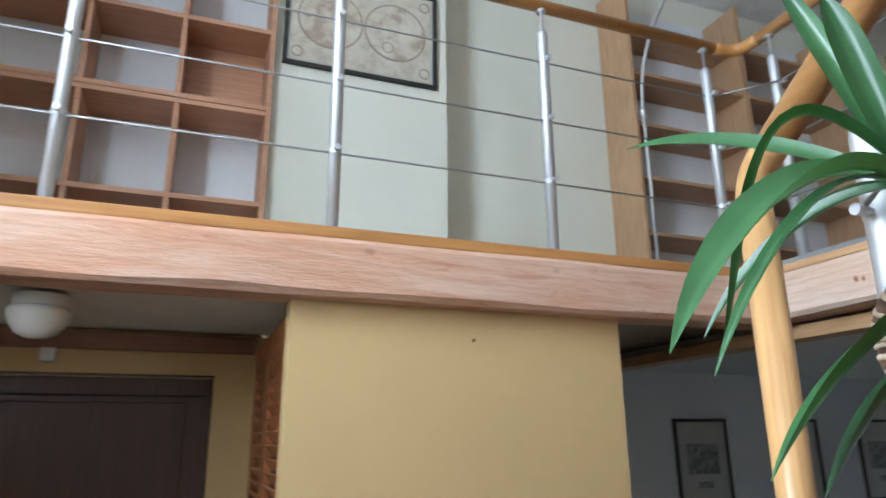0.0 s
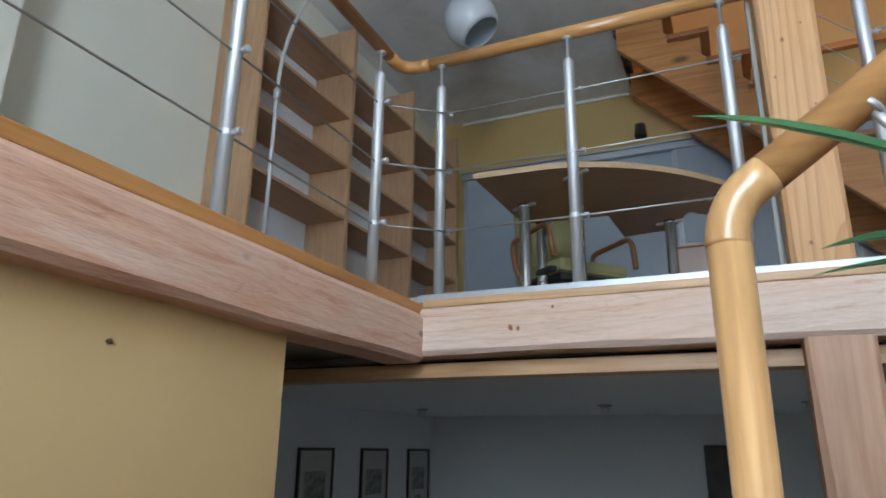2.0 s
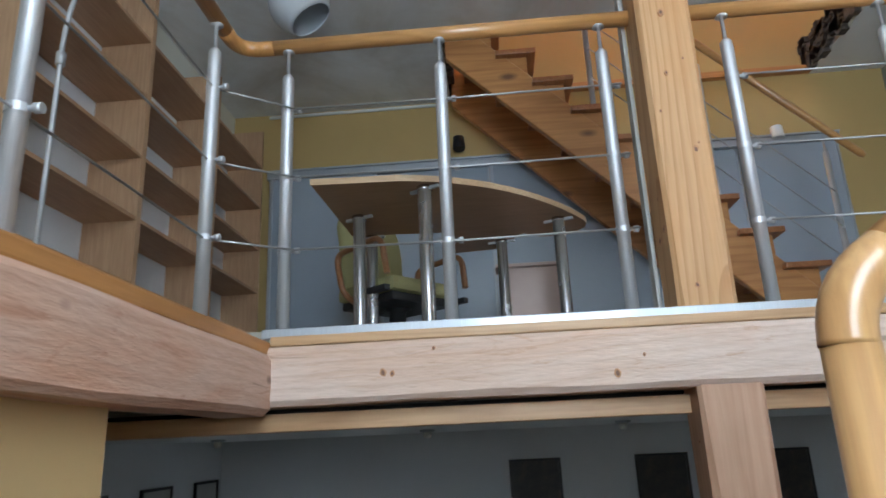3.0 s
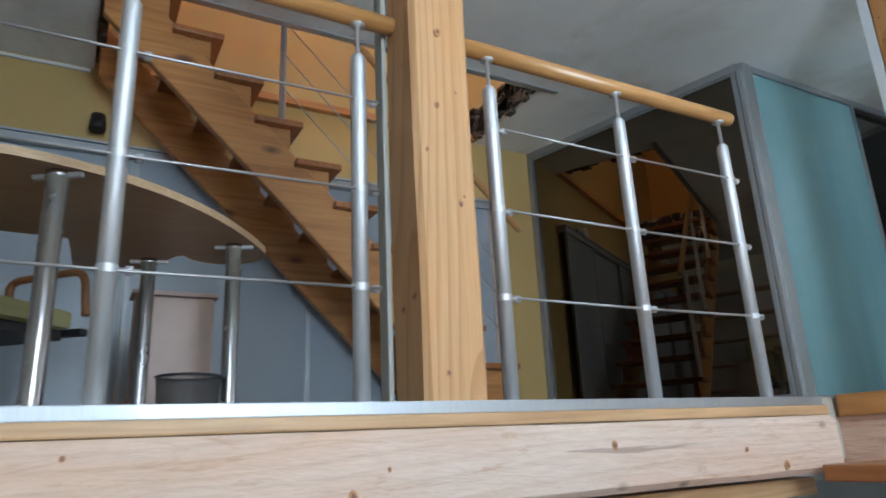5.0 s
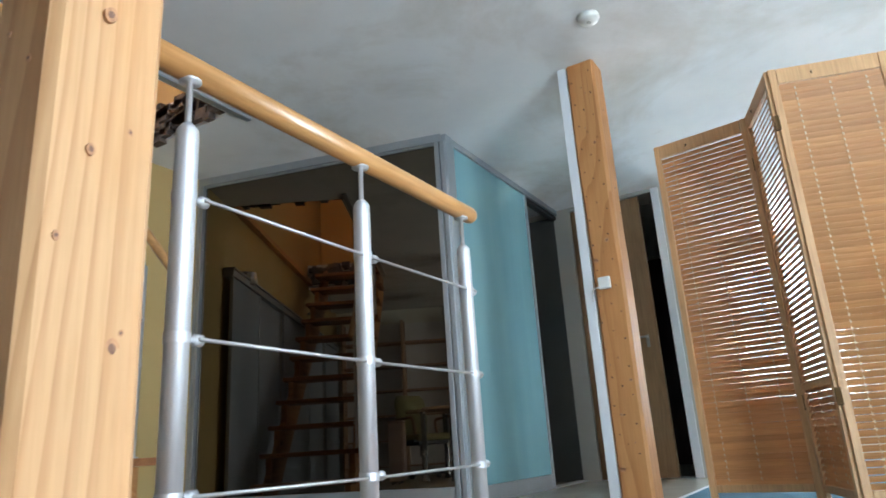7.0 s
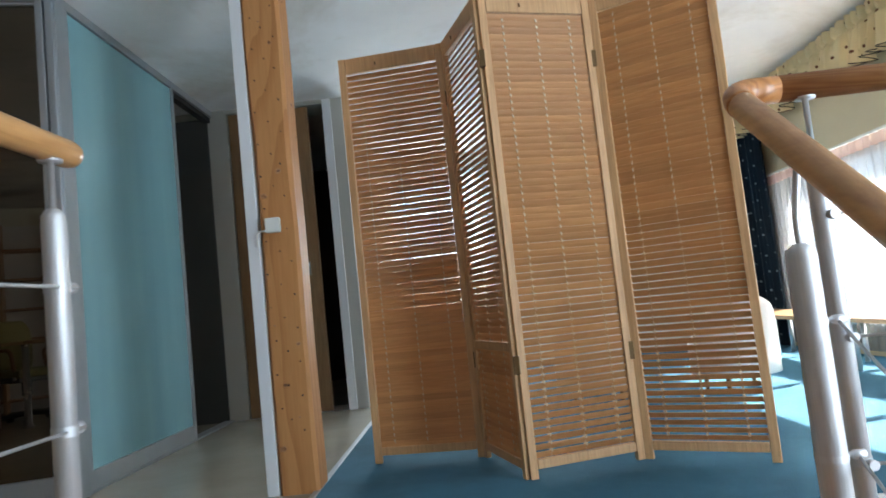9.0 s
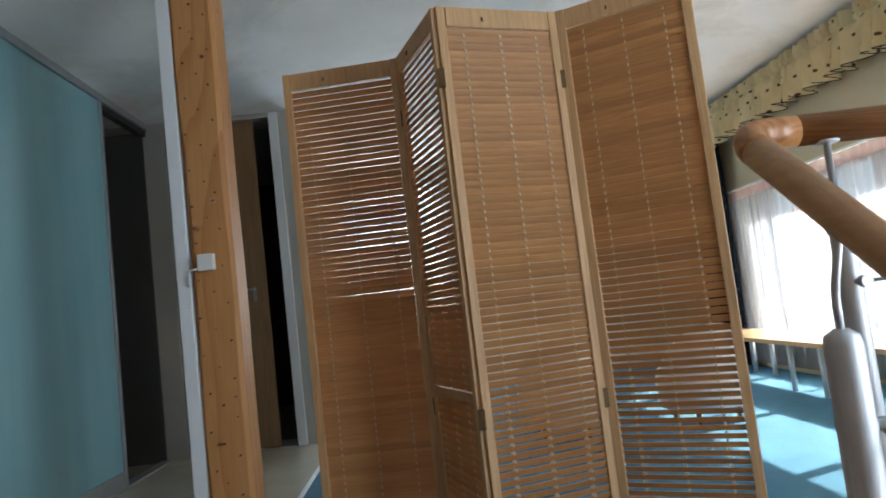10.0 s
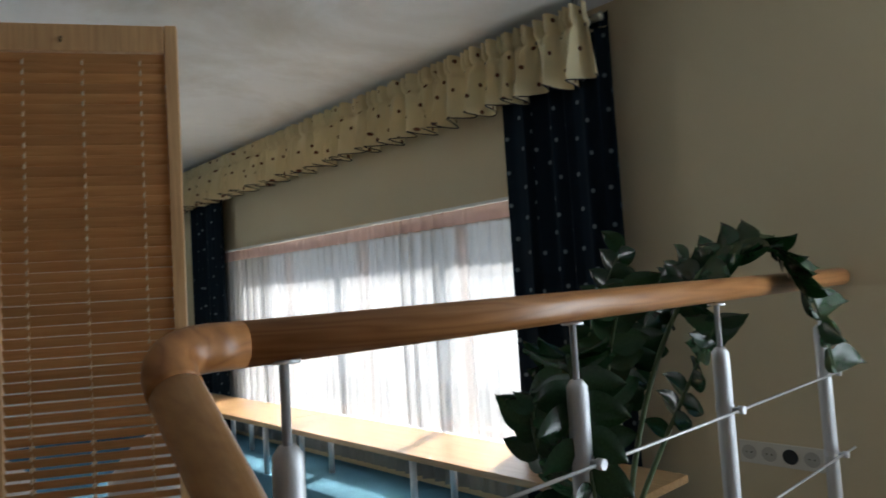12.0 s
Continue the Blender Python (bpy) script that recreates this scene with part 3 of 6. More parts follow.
def baluster(parent, x, y, z0, top, out, rod_top, cables=CABLES, r=0.0205):
    """A steel post: tube with shoulders, base flange, thin rod and disc; clamps as its parts. out: the side of the clamps."""
    bm = bmesh.new()
    lathe(bm, [(r, z0 + 0.004), (r, top - 0.03), (r * 0.96, top - 0.012), (r * 0.55, top)], (x, y, 0), 18)
    p = part("post", bm, M_STEEL, parent)
    bm = bmesh.new()
    lathe(bm, [(r * 1.7, z0), (r * 1.7, z0 + 0.006), (r * 1.05, z0 + 0.009)], (x, y, 0), 18)
    part("flange", bm, M_STEEL, p)
    bm = bmesh.new()
    lathe(bm, [(0.0062, top - 0.01), (0.0062, rod_top - 0.004), (0.021, rod_top - 0.003), (0.021, rod_top + 0.002)], (x, y, 0), 12)
    part("rod", bm, M_STEEL, p)
    o = Vector(out)
    for z in cables:
        c = P(x, y, z)
        bm = tube([c + o * (r - 0.004), c + o * (r + 0.012), c + o * (r + 0.013), c + o * (r + 0.028)], [0.006, 0.006, 0.0105, 0.0105], 10)
        lathe(bm, [(r + 0.0015, -0.009), (r + 0.0015, 0.009)], (x, y, z), 18, False)
        part("clamp", bm, M_STEEL, p)
    return p


def cable(parent, a, b, sag=0.0):
    a, b = Vector(a), Vector(b)
    mid = (a + b) / 2 - P(0, 0, sag)
    part("cable", tube([a, mid, b], 0.0036, 6), M_STEEL_H, parent)


EXR, NYR = 2.262, 2.03
gallery_rail = thing("gallery_railing", "steel post railing with three cables and a round wooden handrail", "railing", pose(0, 0, FLOOR))
gallery_rail.matrix_basis = Matrix()
NX = [-1.13, -0.33, 0.467, 1.267, 2.07]
for x in NX:
    baluster(gallery_rail, x, NYR, FLOOR, 3.325, (0, -1, 0), RZ - 0.024)
EY = [1.848, 1.318, 0.772, 0.36, -0.147, -0.648]
for y in EY:
    baluster(gallery_rail, EXR, y, FLOOR, 3.325, (0, -1, 0) if y != 0.772 else (0, -1, 0), RZ - 0.024)
for z in CABLES:
    cable(gallery_rail, (WX + 0.002, NYR - 0.004, z - 0.004), (2.07, NYR - 0.004, z - 0.004), 0.002)
    cable(gallery_rail, (2.07, NYR - 0.004, z - 0.004), (EXR - 0.012, 1.848 - 0.035, z))
    cable(gallery_rail, (EXR - 0.012, 1.848 - 0.035, z), (EXR - 0.012, 0.72, z), 0.004)
    cable(gallery_rail, (EXR - 0.012, 0.36 - 0.035, z), (EXR - 0.012, -0.69, z), 0.003)
rr = 0.0265
part("handrail", tube([(WX + 0.002, NYR, RZ), (0.4, NYR, RZ), (EXR - 0.13, NYR, RZ)], rr, 20), M_GRAIL_X, gallery_rail, "orange varnished round handrail")
part("handrail_bend", tube(rounded([(EXR - 0.13, NYR, RZ), (EXR, NYR, RZ), (EXR, NYR - 0.13, RZ)], 0.09), rr * 1.01, 20), M_GRAIL_X, gallery_rail)
part("handrail", tube([(EXR, NYR - 0.13, RZ), (EXR, 0.664, RZ)], rr, 20), M_GRAIL_Y, gallery_rail)
part("handrail", tube([(EXR, 0.508, RZ), (EXR, -0.70, RZ), (EXR, -0.715, RZ), (EXR, -0.722, RZ)], [rr, rr, rr * 0.9, rr * 0.6], 20), M_GRAIL_Y, gallery_rail)

# stair railing: upright tube, slope, level run along the landing
SX = 0.897
LY = -0.905
B0 = P(0.95, 0.835, 2.205)
B1 = P(0.945, LY - 0.003, 3.466)
stair_rail = thing("stair_railing", "round wooden handrail bending from the newel up to the landing", "railing")
d = (B1 - B0).normalized()
part("handrail_upright", tube([P(0.95, 0.836, 0.0), B0 - P(0, 0, 0.055)], rr * 1.08, 22), M_RAIL_Z, stair_rail, "glossy upright wooden rail tube")
part("handrail_bend", tube(rounded([B0 - P(0, -0.001, 0.055), B0, B0 + d * 0.07], 0.05), rr * 1.09, 22), M_RAIL_Z, stair_rail)
part("handrail_slope", tube([B0 + d * 0.07, B1 - d * 0.07], rr * 1.08, 22), M_SLOPE, stair_rail, "glossy sloping wooden handrail")
part("handrail_bend", tube(rounded([B1 - d * 0.07, B1, B1 + P(-0.10, 0, 0.0)], 0.06), rr * 1.1, 22), M_RAIL_Y, stair_rail)
part("handrail_level", tube([B1 + P(-0.10, 0, 0), P(0.2, LY, 3.471), P(-1.335, LY, 3.479)], rr * 1.08, 22), M_RAIL_X, stair_rail, "level wooden handrail along the landing")
for x in (0.79, 0.187, -0.40, -1.09):
    baluster(stair_rail, x, LY, FLOOR, 3.335, (0, 1, 0), 3.44, CABLES)
for y, top in ((0.615, 2.21), (-0.707, 3.127)):
    zb = 0.0 if y > 0 else 2.0
    rail_z = B0.z + (B1.z - B0.z) * (B0.y - y) / (B0.y - B1.y)
    bm = bmesh.new()
    lathe(bm, [(0.0265, zb), (0.0265, top - 0.025), (0.024, top - 0.01), (0.010, top)], (0.945, y, 0), 20)
    ps = part("post", bm, M_STEEL, stair_rail)
    part("rod", tube(rounded([(0.945, y, top - 0.01), (0.945, y, top + 0.05), (0.945, y + 0.035, rail_z - 0.05)], 0.02), 0.0062, 10), M_STEEL, ps)
    bm = bmesh.new()
    lathe(bm, [(0.020, -0.004), (0.020, 0.004)], (0, 0, 0), 16)
    part("disc", bm, M_STEEL, ps, at=pose(0.945, y + 0.038, rail_z - 0.046, 36, 0, 0))
    for k in (0.14, 0.375, 0.61):
        cz = P(0.945, y, top - k)
        bm = tube([cz - P(0.022, 0, 0), cz - P(0.036, 0, 0), cz - P(0.037, 0, 0), cz - P(0.058, 0, 0)], [0.006, 0.006, 0.0085, 0.0085], 10)
        lathe(bm, [(0.0275, -0.006), (0.0275, 0.006)], tuple(cz), 20, False)
        part("clamp", bm, M_STEEL, ps)
for k in (0.14, 0.375, 0.61):
    cable(stair_rail, (0.90, 0.615, 2.21 - k), (0.90, -0.707, 3.127 - k))
for z in CABLES:
    cable(stair_rail, (0.79, LY + 0.035, z), (-1.2, LY + 0.035, z), 0.003)

# ---------- folding screen ----------


SLAT_BOW = [(0.0013, -0.0147), (0.0003, -0.007), (0.0, 0.0), (0.0003, 0.007), (0.0013, 0.0147)]
# thin veneer lets a little light through
sn, sl = M_SLAT.node_tree.nodes, M_SLAT.node_tree.links
glow = sn.new("ShaderNodeBsdfTranslucent")
glow.inputs[0].default_value = (0.66, 0.27, 0.08, 1)
veneer = sn.new("ShaderNodeMixShader")
veneer.inputs[0].default_value = 0.22
sl.new(sn["Principled BSDF"].outputs[0], veneer.inputs[1])
sl.new(glow.outputs[0], veneer.inputs[2])
sl.new(veneer.outputs[0], sn["Material Output"].inputs["Surface"])


def screen_panel(parent, a, b, seed, tilt, sag, zs=(FLOOR + 0.006, 4.29)):
    """One panel between two corner points on the floor: frame, slats, cords."""
    rnd = random.Random(seed)
    a, b = Vector((*a, 0)), Vector((*b, 0))
    w = (b - a).length
    yaw = math.degrees(math.atan2(b.y - a.y, b.x - a.x))
    at = pose(a.x, a.y, zs[0], 0, 0, yaw)
    H = zs[1] - zs[0]
    st, th = 0.032, 0.011
    frame_ob = part("panel_frame", box(0.004, 0.004 + st, -th, th, 0, H, 0.003), M_SCREEN, parent, at=at)
    part("stile", box(w - st - 0.004, w - 0.004, -th, th, 0, H, 0.003), M_SCREEN, frame_ob)
    part("top_rail", box(st + 0.006, w - st - 0.006, -th, th, H - 0.075, H - 0.002, 0.003), M_SCREEN, frame_ob)
    part("bottom_rail", box(st + 0.006, w - st - 0.006, -th, th, 0.035, 0.07, 0.003), M_SCREEN, frame_ob)
    # slats: thin boards, tilted like a half-closed blind
    bm = bmesh.new()
    prof = [(bow - 0.0008, z) for bow, z in SLAT_BOW] + [(bow + 0.0008, z) for bow, z in SLAT_BOW[::-1]]
    ends = [[bm.verts.new((x, y, z)) for y, z in prof] for x in (st + 0.0055, w - st - 0.0055)]
    for k in range(len(prof)):
        j = (k + 1) % len(prof)
        bm.faces.new((ends[0][k], ends[1][k], ends[1][j], ends[0][j]))
    bm.faces.new(ends[0][::-1])
    bm.faces.new(ends[1])
    bmesh.ops.recalc_face_normals(bm, faces=bm.faces)
    slat_mesh = mesh_of("slat", bm, M_SLAT)
    count = int((H - 0.16) / 0.0273)
    for q in range(count):
        z = 0.083 + (H - 0.177) * q / (count - 1)
        ob = new("slat", slat_mesh)
        ob.parent = frame_ob
        ob.matrix_basis = pose(0, rnd.uniform(-0.0008, 0.0008), z, tilt + sag * min(1, max(0, (3.45 - FLOOR - z) / 0.5)) + rnd.uniform(-0.9, 0.9), rnd.uniform(-0.12, 0.12), 0)
    for c in (0.16, 0.5, 0.84):
        x = st + (w - 2 * st) * c
        bm = bmesh.new()
        bx(bm, x - 0.0008, x + 0.0008, -0.0008, 0.0008, 0.07, H - 0.08)
        for q in range(count - 1):
            z = 0.083 + (H - 0.177) * (q + 0.5) / (count - 1)
            for s in (-1, 1):
                bx(bm, x - 0.0028, x + 0.0028, s * 0.0092 - 0.0014, s * 0.0092 + 0.0014, z - 0.006, z + 0.006)
        part("cord", bm, M_CORD, frame_ob)
    return frame_ob


# tan cords made paler to paint the light that dashes through the cord holes
M_CORD = plain("lit_tan_cord", (0.64, 0.50, 0.32), 0.8)
screen = thing("folding_screen", "tall four-panel folding screen of thin wooden slats", "folding screen", pose(0, 0, 0))
SP = [(2.033, -2.572), (1.53, -2.50), (1.385, -2.045), (0.917, -2.194), (0.492, -1.95)]
for i in range(4):
    screen_panel(screen, SP[i], SP[i + 1], 40 + i, (-21, -25, 27, 28)[i], (0, 0, 8, 15)[i])
a, c = P(*SP[1], 0), P(*SP[2], 0)
part("mid_rail", box(0.04, (c - a).length - 0.04, -0.011, 0.011, 2.885, 2.92, 0.003), M_SCREEN, screen, at=pose(a.x, a.y, 0, 0, 0, math.degrees(math.atan2(c.y - a.y, c.x - a.x))))
M_BRASS = plain("old_brass", (0.16, 0.10, 0.045), 0.4, 0.8)
for i, (x, y) in enumerate(SP[1:4]):
    for z in (2.80, 3.99):
        part("hinge", box(x - 0.012, x + 0.012, y + 0.004, y + 0.016, z, z + 0.07, 0.002), M_BRASS, screen)
for i in range(4):
    a, c = P(*SP[i], 0), P(*SP[i + 1], 0)
    q = a.lerp(c, 0.36 if i != 3 else 0.40)
    nrm = P(a.y - c.y, c.x - a.x, 0).normalized()
    nrm = nrm if nrm.y > 0 else -nrm
    part("hook", tube([q + nrm * 0.010 + P(0, 0, 4.250), q + nrm * 0.016 + P(0, 0, 4.250), q + nrm * 0.016 + P(0, 0, 4.237)], 0.0035, 6), M_BRASS, screen)


# ---------- wardrobe with dark glass and teal glass doors ----------
M_TEAL, n, l, b = material("teal_glass", 0.22, 0.0, 0.5)
_, raw = scaled(n, l, 1, 1, 1)
vec, _ = scaled(n, l, 1, 1.6, 0.15)
r = ramp(n, [(0.3, (0.165, 0.315, 0.35)), (0.7, (0.21, 0.38, 0.41))])
l.new(tex_noise(n, l, vec, 2.2, 3), r.inputs[0])
l.new(r.outputs[0], b.inputs["Base Color"])
M_DGLASS, n, l, b = material("dark_mirror_glass", 0.015, 1.0)
b.inputs["Base Color"].default_value = (0.14, 0.116, 0.088, 1)
M_GREYGLASS, n, l, b = material("grey_lacquer_glass", 0.3, 0.0, 0.5)
_, raw = scaled(n, l, 1, 1, 1)
r = ramp(n, [(0.3, (0.30, 0.345, 0.40)), (0.7, (0.355, 0.405, 0.455))])
l.new(tex_noise(n, l, raw, 1.2, 3), r.inputs[0])
l.new(r.outputs[0], b.inputs["Base Color"])

# board colour darkened to hold the shade inside the open wardrobe
M_INNER_SHADE = paint("shade_dark_board", (0.07, 0.07, 0.066), 0.8, 0.06)
WC = P(3.322, -2.44, 0)           # corner of the wardrobe
WE = P(5.15, -1.965, 0)           # where its dark front meets the east wall
wardrobe = thing("wardrobe", "built-in corner wardrobe with aluminium frame, dark mirror and teal glass doors", "wardrobe")
wyaw = math.degrees(math.atan2(WE.y - WC.y, WE.x - WC.x))
wl = (WE - WC).length
at = pose(WC.x, WC.y, 0, 0, 0, wyaw)
part("top_track", box(0.02, wl - 0.003, -0.05, 0.0, CEIL - 0.06, CEIL - 0.003, 0.003), M_ALU, wardrobe, at=at)
part("bottom_track", box(0.02, wl - 0.003, -0.05, 0.0, FLOOR, FLOOR + 0.03, 0.003), M_ALU, wardrobe, at=at)
doors = ((0.075, wl - 0.055),)
for x0, x1 in doors:
    dd = part("mirror_door", box(x0, x1, -0.034, -0.026, FLOOR + 0.115, CEIL - 0.075), M_DGLASS, wardrobe, "dark bronze mirror glass door", at=at)
    part("door_rail", box(x0, x1, -0.045, -0.012, FLOOR + 0.034, FLOOR + 0.113, 0.003), M_ALU, dd)
    part("door_rail", box(x0, x1, -0.045, -0.012, CEIL - 0.075, CEIL - 0.062, 0.002), M_ALU, dd)
for x0, x1 in ((-0.005, 0.03), (0.036, 0.07), (wl - 0.05, wl - 0.03), (wl - 0.026, wl - 0.004)):
    part("stile", box(x0, x1, -0.048, 0.006, FLOOR + 0.031, CEIL - 0.062, 0.006), M_ALU, wardrobe, at=at)
part("corner_profile", box(3.312, 3.372, -2.53, -2.452, FLOOR, CEIL - 0.004, 0.008), M_ALU, wardrobe)
part("side_top_track", box(3.325, 3.40, -4.44, -2.535, CEIL - 0.05, CEIL - 0.004, 0.003), M_ALU, wardrobe)
part("side_bottom_track", box(3.325, 3.40, -4.44, -2.535, FLOOR, FLOOR + 0.012, 0.003), M_ALU, wardrobe)
td = part("teal_door", box(3.336, 3.346, -3.725, -2.575, FLOOR + 0.10, CEIL - 0.055), M_TEAL, wardrobe, "frosted teal glass sliding door")
part("door_rail", box(3.328, 3.354, -3.725, -2.575, FLOOR + 0.014, FLOOR + 0.098, 0.003), M_ALU, td)
part("stile", box(3.324, 3.356, -3.757, -3.726, FLOOR + 0.014, CEIL - 0.052, 0.004), M_ALU, td)
part("stile", box(3.324, 3.356, -2.574, -2.54, FLOOR + 0.014, CEIL - 0.052, 0.004), M_ALU, td)
# inner boards and track near-black, painting the shade of the interior
part("end_panel", box(3.365, 3.998, -4.446, -4.432, FLOOR, CEIL - 0.06), M_INNER_SHADE, wardrobe)
part("inner_panel", box(4.0, 4.02, -4.44, -2.5, FLOOR, CEIL - 0.004), M_INNER_SHADE, wardrobe)
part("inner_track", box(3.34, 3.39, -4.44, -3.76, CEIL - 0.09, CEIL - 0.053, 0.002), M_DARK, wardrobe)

# ---------- sliding doors under the ochre wall ----------
slide = thing("sliding_door_cupboard", "low built-in cupboard with grey glass sliding doors", "cupboard")
TZ = 4.135
part("top_track", box(EX - 0.09, EX - 0.003, -1.50, 2.9, TZ, TZ + 0.055, 0.004), M_ALU, slide)
part("top_board", box(EX - 0.10, EX - 0.003, -1.50, 2.9, TZ + 0.057, TZ + 0.072), M_ALU, slide)
part("bottom_track", box(EX - 0.09, EX - 0.003, -1.50, 2.9, FLOOR, FLOOR + 0.05, 0.004), M_ALU, slide)
ys = [2.88, 2.02, 1.14, 0.02, -0.75, -1.48]
for i, (a, c) in enumerate(zip(ys, ys[1:])):
    xo = EX - (0.045 if i % 2 else 0.075)
    dr = part("sliding_door", box(xo, xo + 0.012, c + 0.015, a - 0.015, FLOOR + 0.055, TZ - 0.004), M_GREYGLASS, slide)
    part("stile", box(xo - 0.008, xo + 0.02, a - 0.028, a - 0.001, FLOOR + 0.052, TZ - 0.002, 0.003), M_ALU, dr)
    part("stile", box(xo - 0.008, xo + 0.02, c + 0.001, c + 0.014, FLOOR + 0.052, TZ - 0.002, 0.003), M_ALU, dr)

# ---------- steep attic stair ----------
attic = thing("attic_stair", "steep wooden attic staircase with open stringers and cut treads", "staircase")
TR, RS = 0.228, 0.2235       # run and rise
X0, X1 = 4.19, 4.98
T0 = (0.808, 4.567)           # nose (y) and top of the uppermost whole tread


def stringer(x0, x1):
    """A slanted board under the treads."""
    s = RS / TR
    bm = bmesh.new()
    ya, yb = 1.395, -1.36
    zt = lambda y: T0[1] - 0.19 + (y - T0[0]) * s
    top = [(ya, zt(ya) - 0.02), (yb, zt(yb) - 0.02)]
    bot = [(ya, zt(ya) - 0.385), (yb, zt(yb) - 0.385)]
    sec = [top[0], top[1], bot[1], bot[0]]
    f = [bm.verts.new((x0, y, z)) for y, z in sec]
    g = [bm.verts.new((x1, y, z)) for y, z in sec]
    bm.faces.new(f)
    bm.faces.new(g[::-1])
    for k in range(4):
        bm.faces.new((f[k], f[(k + 1) % 4], g[(k + 1) % 4], g[k]))
    geom = [e for e in bm.edges]
    bmesh.ops.bevel(bm, geom=geom, offset=0.006, segments=1, affect="EDGES")
    return bm


part("stringer", stringer(X0 + 0.03, X0 + 0.085), M_STAIR_Y, attic)
part("stringer", stringer(X1 - 0.085, X1 - 0.03), M_STAIR_Y, attic)
tread_mesh = mesh_of("tread", box(X0 - 0.02, X1, -0.015, 0.25, -0.036, 0.0, 0.006), M_STAIR_X)
cheek_mesh = mesh_of("cheek", box(X0 + 0.034, X0 + 0.081, 0.045, 0.236, -0.185, -0.037, 0.004), M_STAIR_Y)
for i in range(-1, 10):
    y, z = T0[0] - i * TR, T0[1] - i * RS
    if z < FLOOR + 0.1:
        continue
    for nm, me in (("tread", tread_mesh), ("cheek", cheek_mesh)):
        ob = new(nm, me)
        ob.parent = attic
        ob.matrix_basis = pose(0, y, z)
    if i > -1:
        ob = new("cheek", cheek_mesh)
        ob.parent = attic
        ob.matrix_basis = pose(X1 - X0 - 0.117, y, z)
# banister posts and rail on the open side
BXS = X0 + 0.02
nose = lambda y: T0[1] + (y - T0[0]) * RS / TR
prev = None
for i in (2, 5, 8):
    y, z = T0[0] - i * TR + 0.10, T0[1] - i * RS
    top = nose(y) + 0.90
    bm = bmesh.new()
    lathe(bm, [(0.03, z), (0.03, z + 0.006), (0.0185, z + 0.008), (0.0185, top - 0.09), (0.008, top - 0.082), (0.006, top - 0.01)], (BXS, y, 0), 14)
    bp = part("banister_post", bm, M_STEEL, attic)
    for k in (0.2, 0.42, 0.64):
        part("clamp", tube([(BXS - 0.028, y, z + k), (BXS + 0.028, y, z + k)], 0.007, 8), M_STEEL, bp)
    if prev:
        for k in (0.2, 0.42, 0.64):
            cable(attic, (BXS - 0.024, prev[0], prev[1] + k), (BXS - 0.024, y, z + k))
    prev = (y, z)
part("banister_rail", tube([(BXS, -1.14, nose(-1.14) + 0.99), (BXS, -1.12, nose(-1.12) + 0.99), (BXS, 1.0, nose(1.0) + 0.99)], [0.015, 0.024, 0.024], 14), M_GRAIL_Y, attic, "round wooden banister rail")
# edges of the opening
setting("opening_trim", box(HOLE[0] - 0.065, HOLE[0] - 0.025, HOLE[2] - 0.12, HOLE[3] - 0.3, CEIL - 0.014, CEIL - 0.001, 0.002), M_ALU, "white metal strip along the ceiling opening", "trim")
M_RUBBLE = plain("broken_masonry", (0.10, 0.075, 0.06), 0.95, 0, 0.6, 18)
for nm, (y0, y1, sd) in {"opening_edge_north": (HOLE[3] - 0.05, HOLE[3] - 0.003, 2), "opening_edge_south": (HOLE[2] + 0.003, HOLE[2] + 0.05, 5)}.items():
    bm = bmesh.new()
    rnd = random.Random(sd)
    for k in range(90):
        x, z, s = rnd.uniform(HOLE[0] + 0.02, EX - 0.05), rnd.uniform(CEIL + 0.0, CEIL + 0.24), rnd.uniform(0.02, 0.05)
        bx(bm, x - s, x + s, y0 + rnd.uniform(-0.01, 0.01), y1, z - s * 0.7, z + s * 0.7)
    setting(nm, bm, M_RUBBLE, "rough broken masonry edge of the stair opening", "trim")
setting("conduit_trim", box(EX - 0.022, EX - 0.003, HOLE[3] + 0.02, NY - 0.30, 4.705, 4.727, 0.003), M_WPAINT, "thin white conduit along the top of the ochre wall", "trim")
setting("opening_beam", box(EX - 0.06, EX - 0.003, HOLE[2], HOLE[3], CEIL + 0.0, CEIL + 0.05), M_STAIR_Y, "brown wooden edge of the stair opening", "trim")

# ---------- tall shelves in the corner ----------


def shelf_unit(name, x0, x1, y0, y1, z0, z1, levels, label, mats, back, group, thick=0.02):
    u = thing(name, label, "shelf unit", pose((x0 + x1) / 2, (y0 + y1) / 2, z0), group)
    u.matrix_basis = Matrix()
    part("side_panel", box(x0, x0 + thick, y0, y1, z0, z1, 0.001), mats[0], u)
    part("side_panel", box(x1 - thick, x1 - 0.001, y0, y1, z0, z1, 0.001), mats[0], u)
    part("back_panel", box(x0 + thick + 0.001, x1 - thick - 0.002, y1 - 0.012, y1 - 0.004, z0, z1 - 0.001), back, u)
    for z in levels:
        part("shelf", box(x0 + thick + 0.001, x1 - thick - 0.002, y0 + 0.004, y1 - 0.013, z, z + thick, 0.001), mats[1], u)
    return u


LV = [2.53 + 0.336 * k for k in range(6)]
SHX = [2.395, 3.285, 4.16, 5.03]
for k, (a, c) in enumerate(zip(SHX, SHX[1:])):
    shelf_unit("shelf_unit", a, c, 2.925, NY - 0.003, FLOOR + 0.001, FLOOR + 2.13, [z for z in LV], "empty beech-coloured tall shelf unit with white back", (M_BEECH_Z, M_BEECH_X), M_WHITEBACK, "tall corner shelves")

# ---------- bookcase by the map ----------
bc = thing("bookcase", "empty reddish-brown bookcase of square cells with white back", "bookcase")
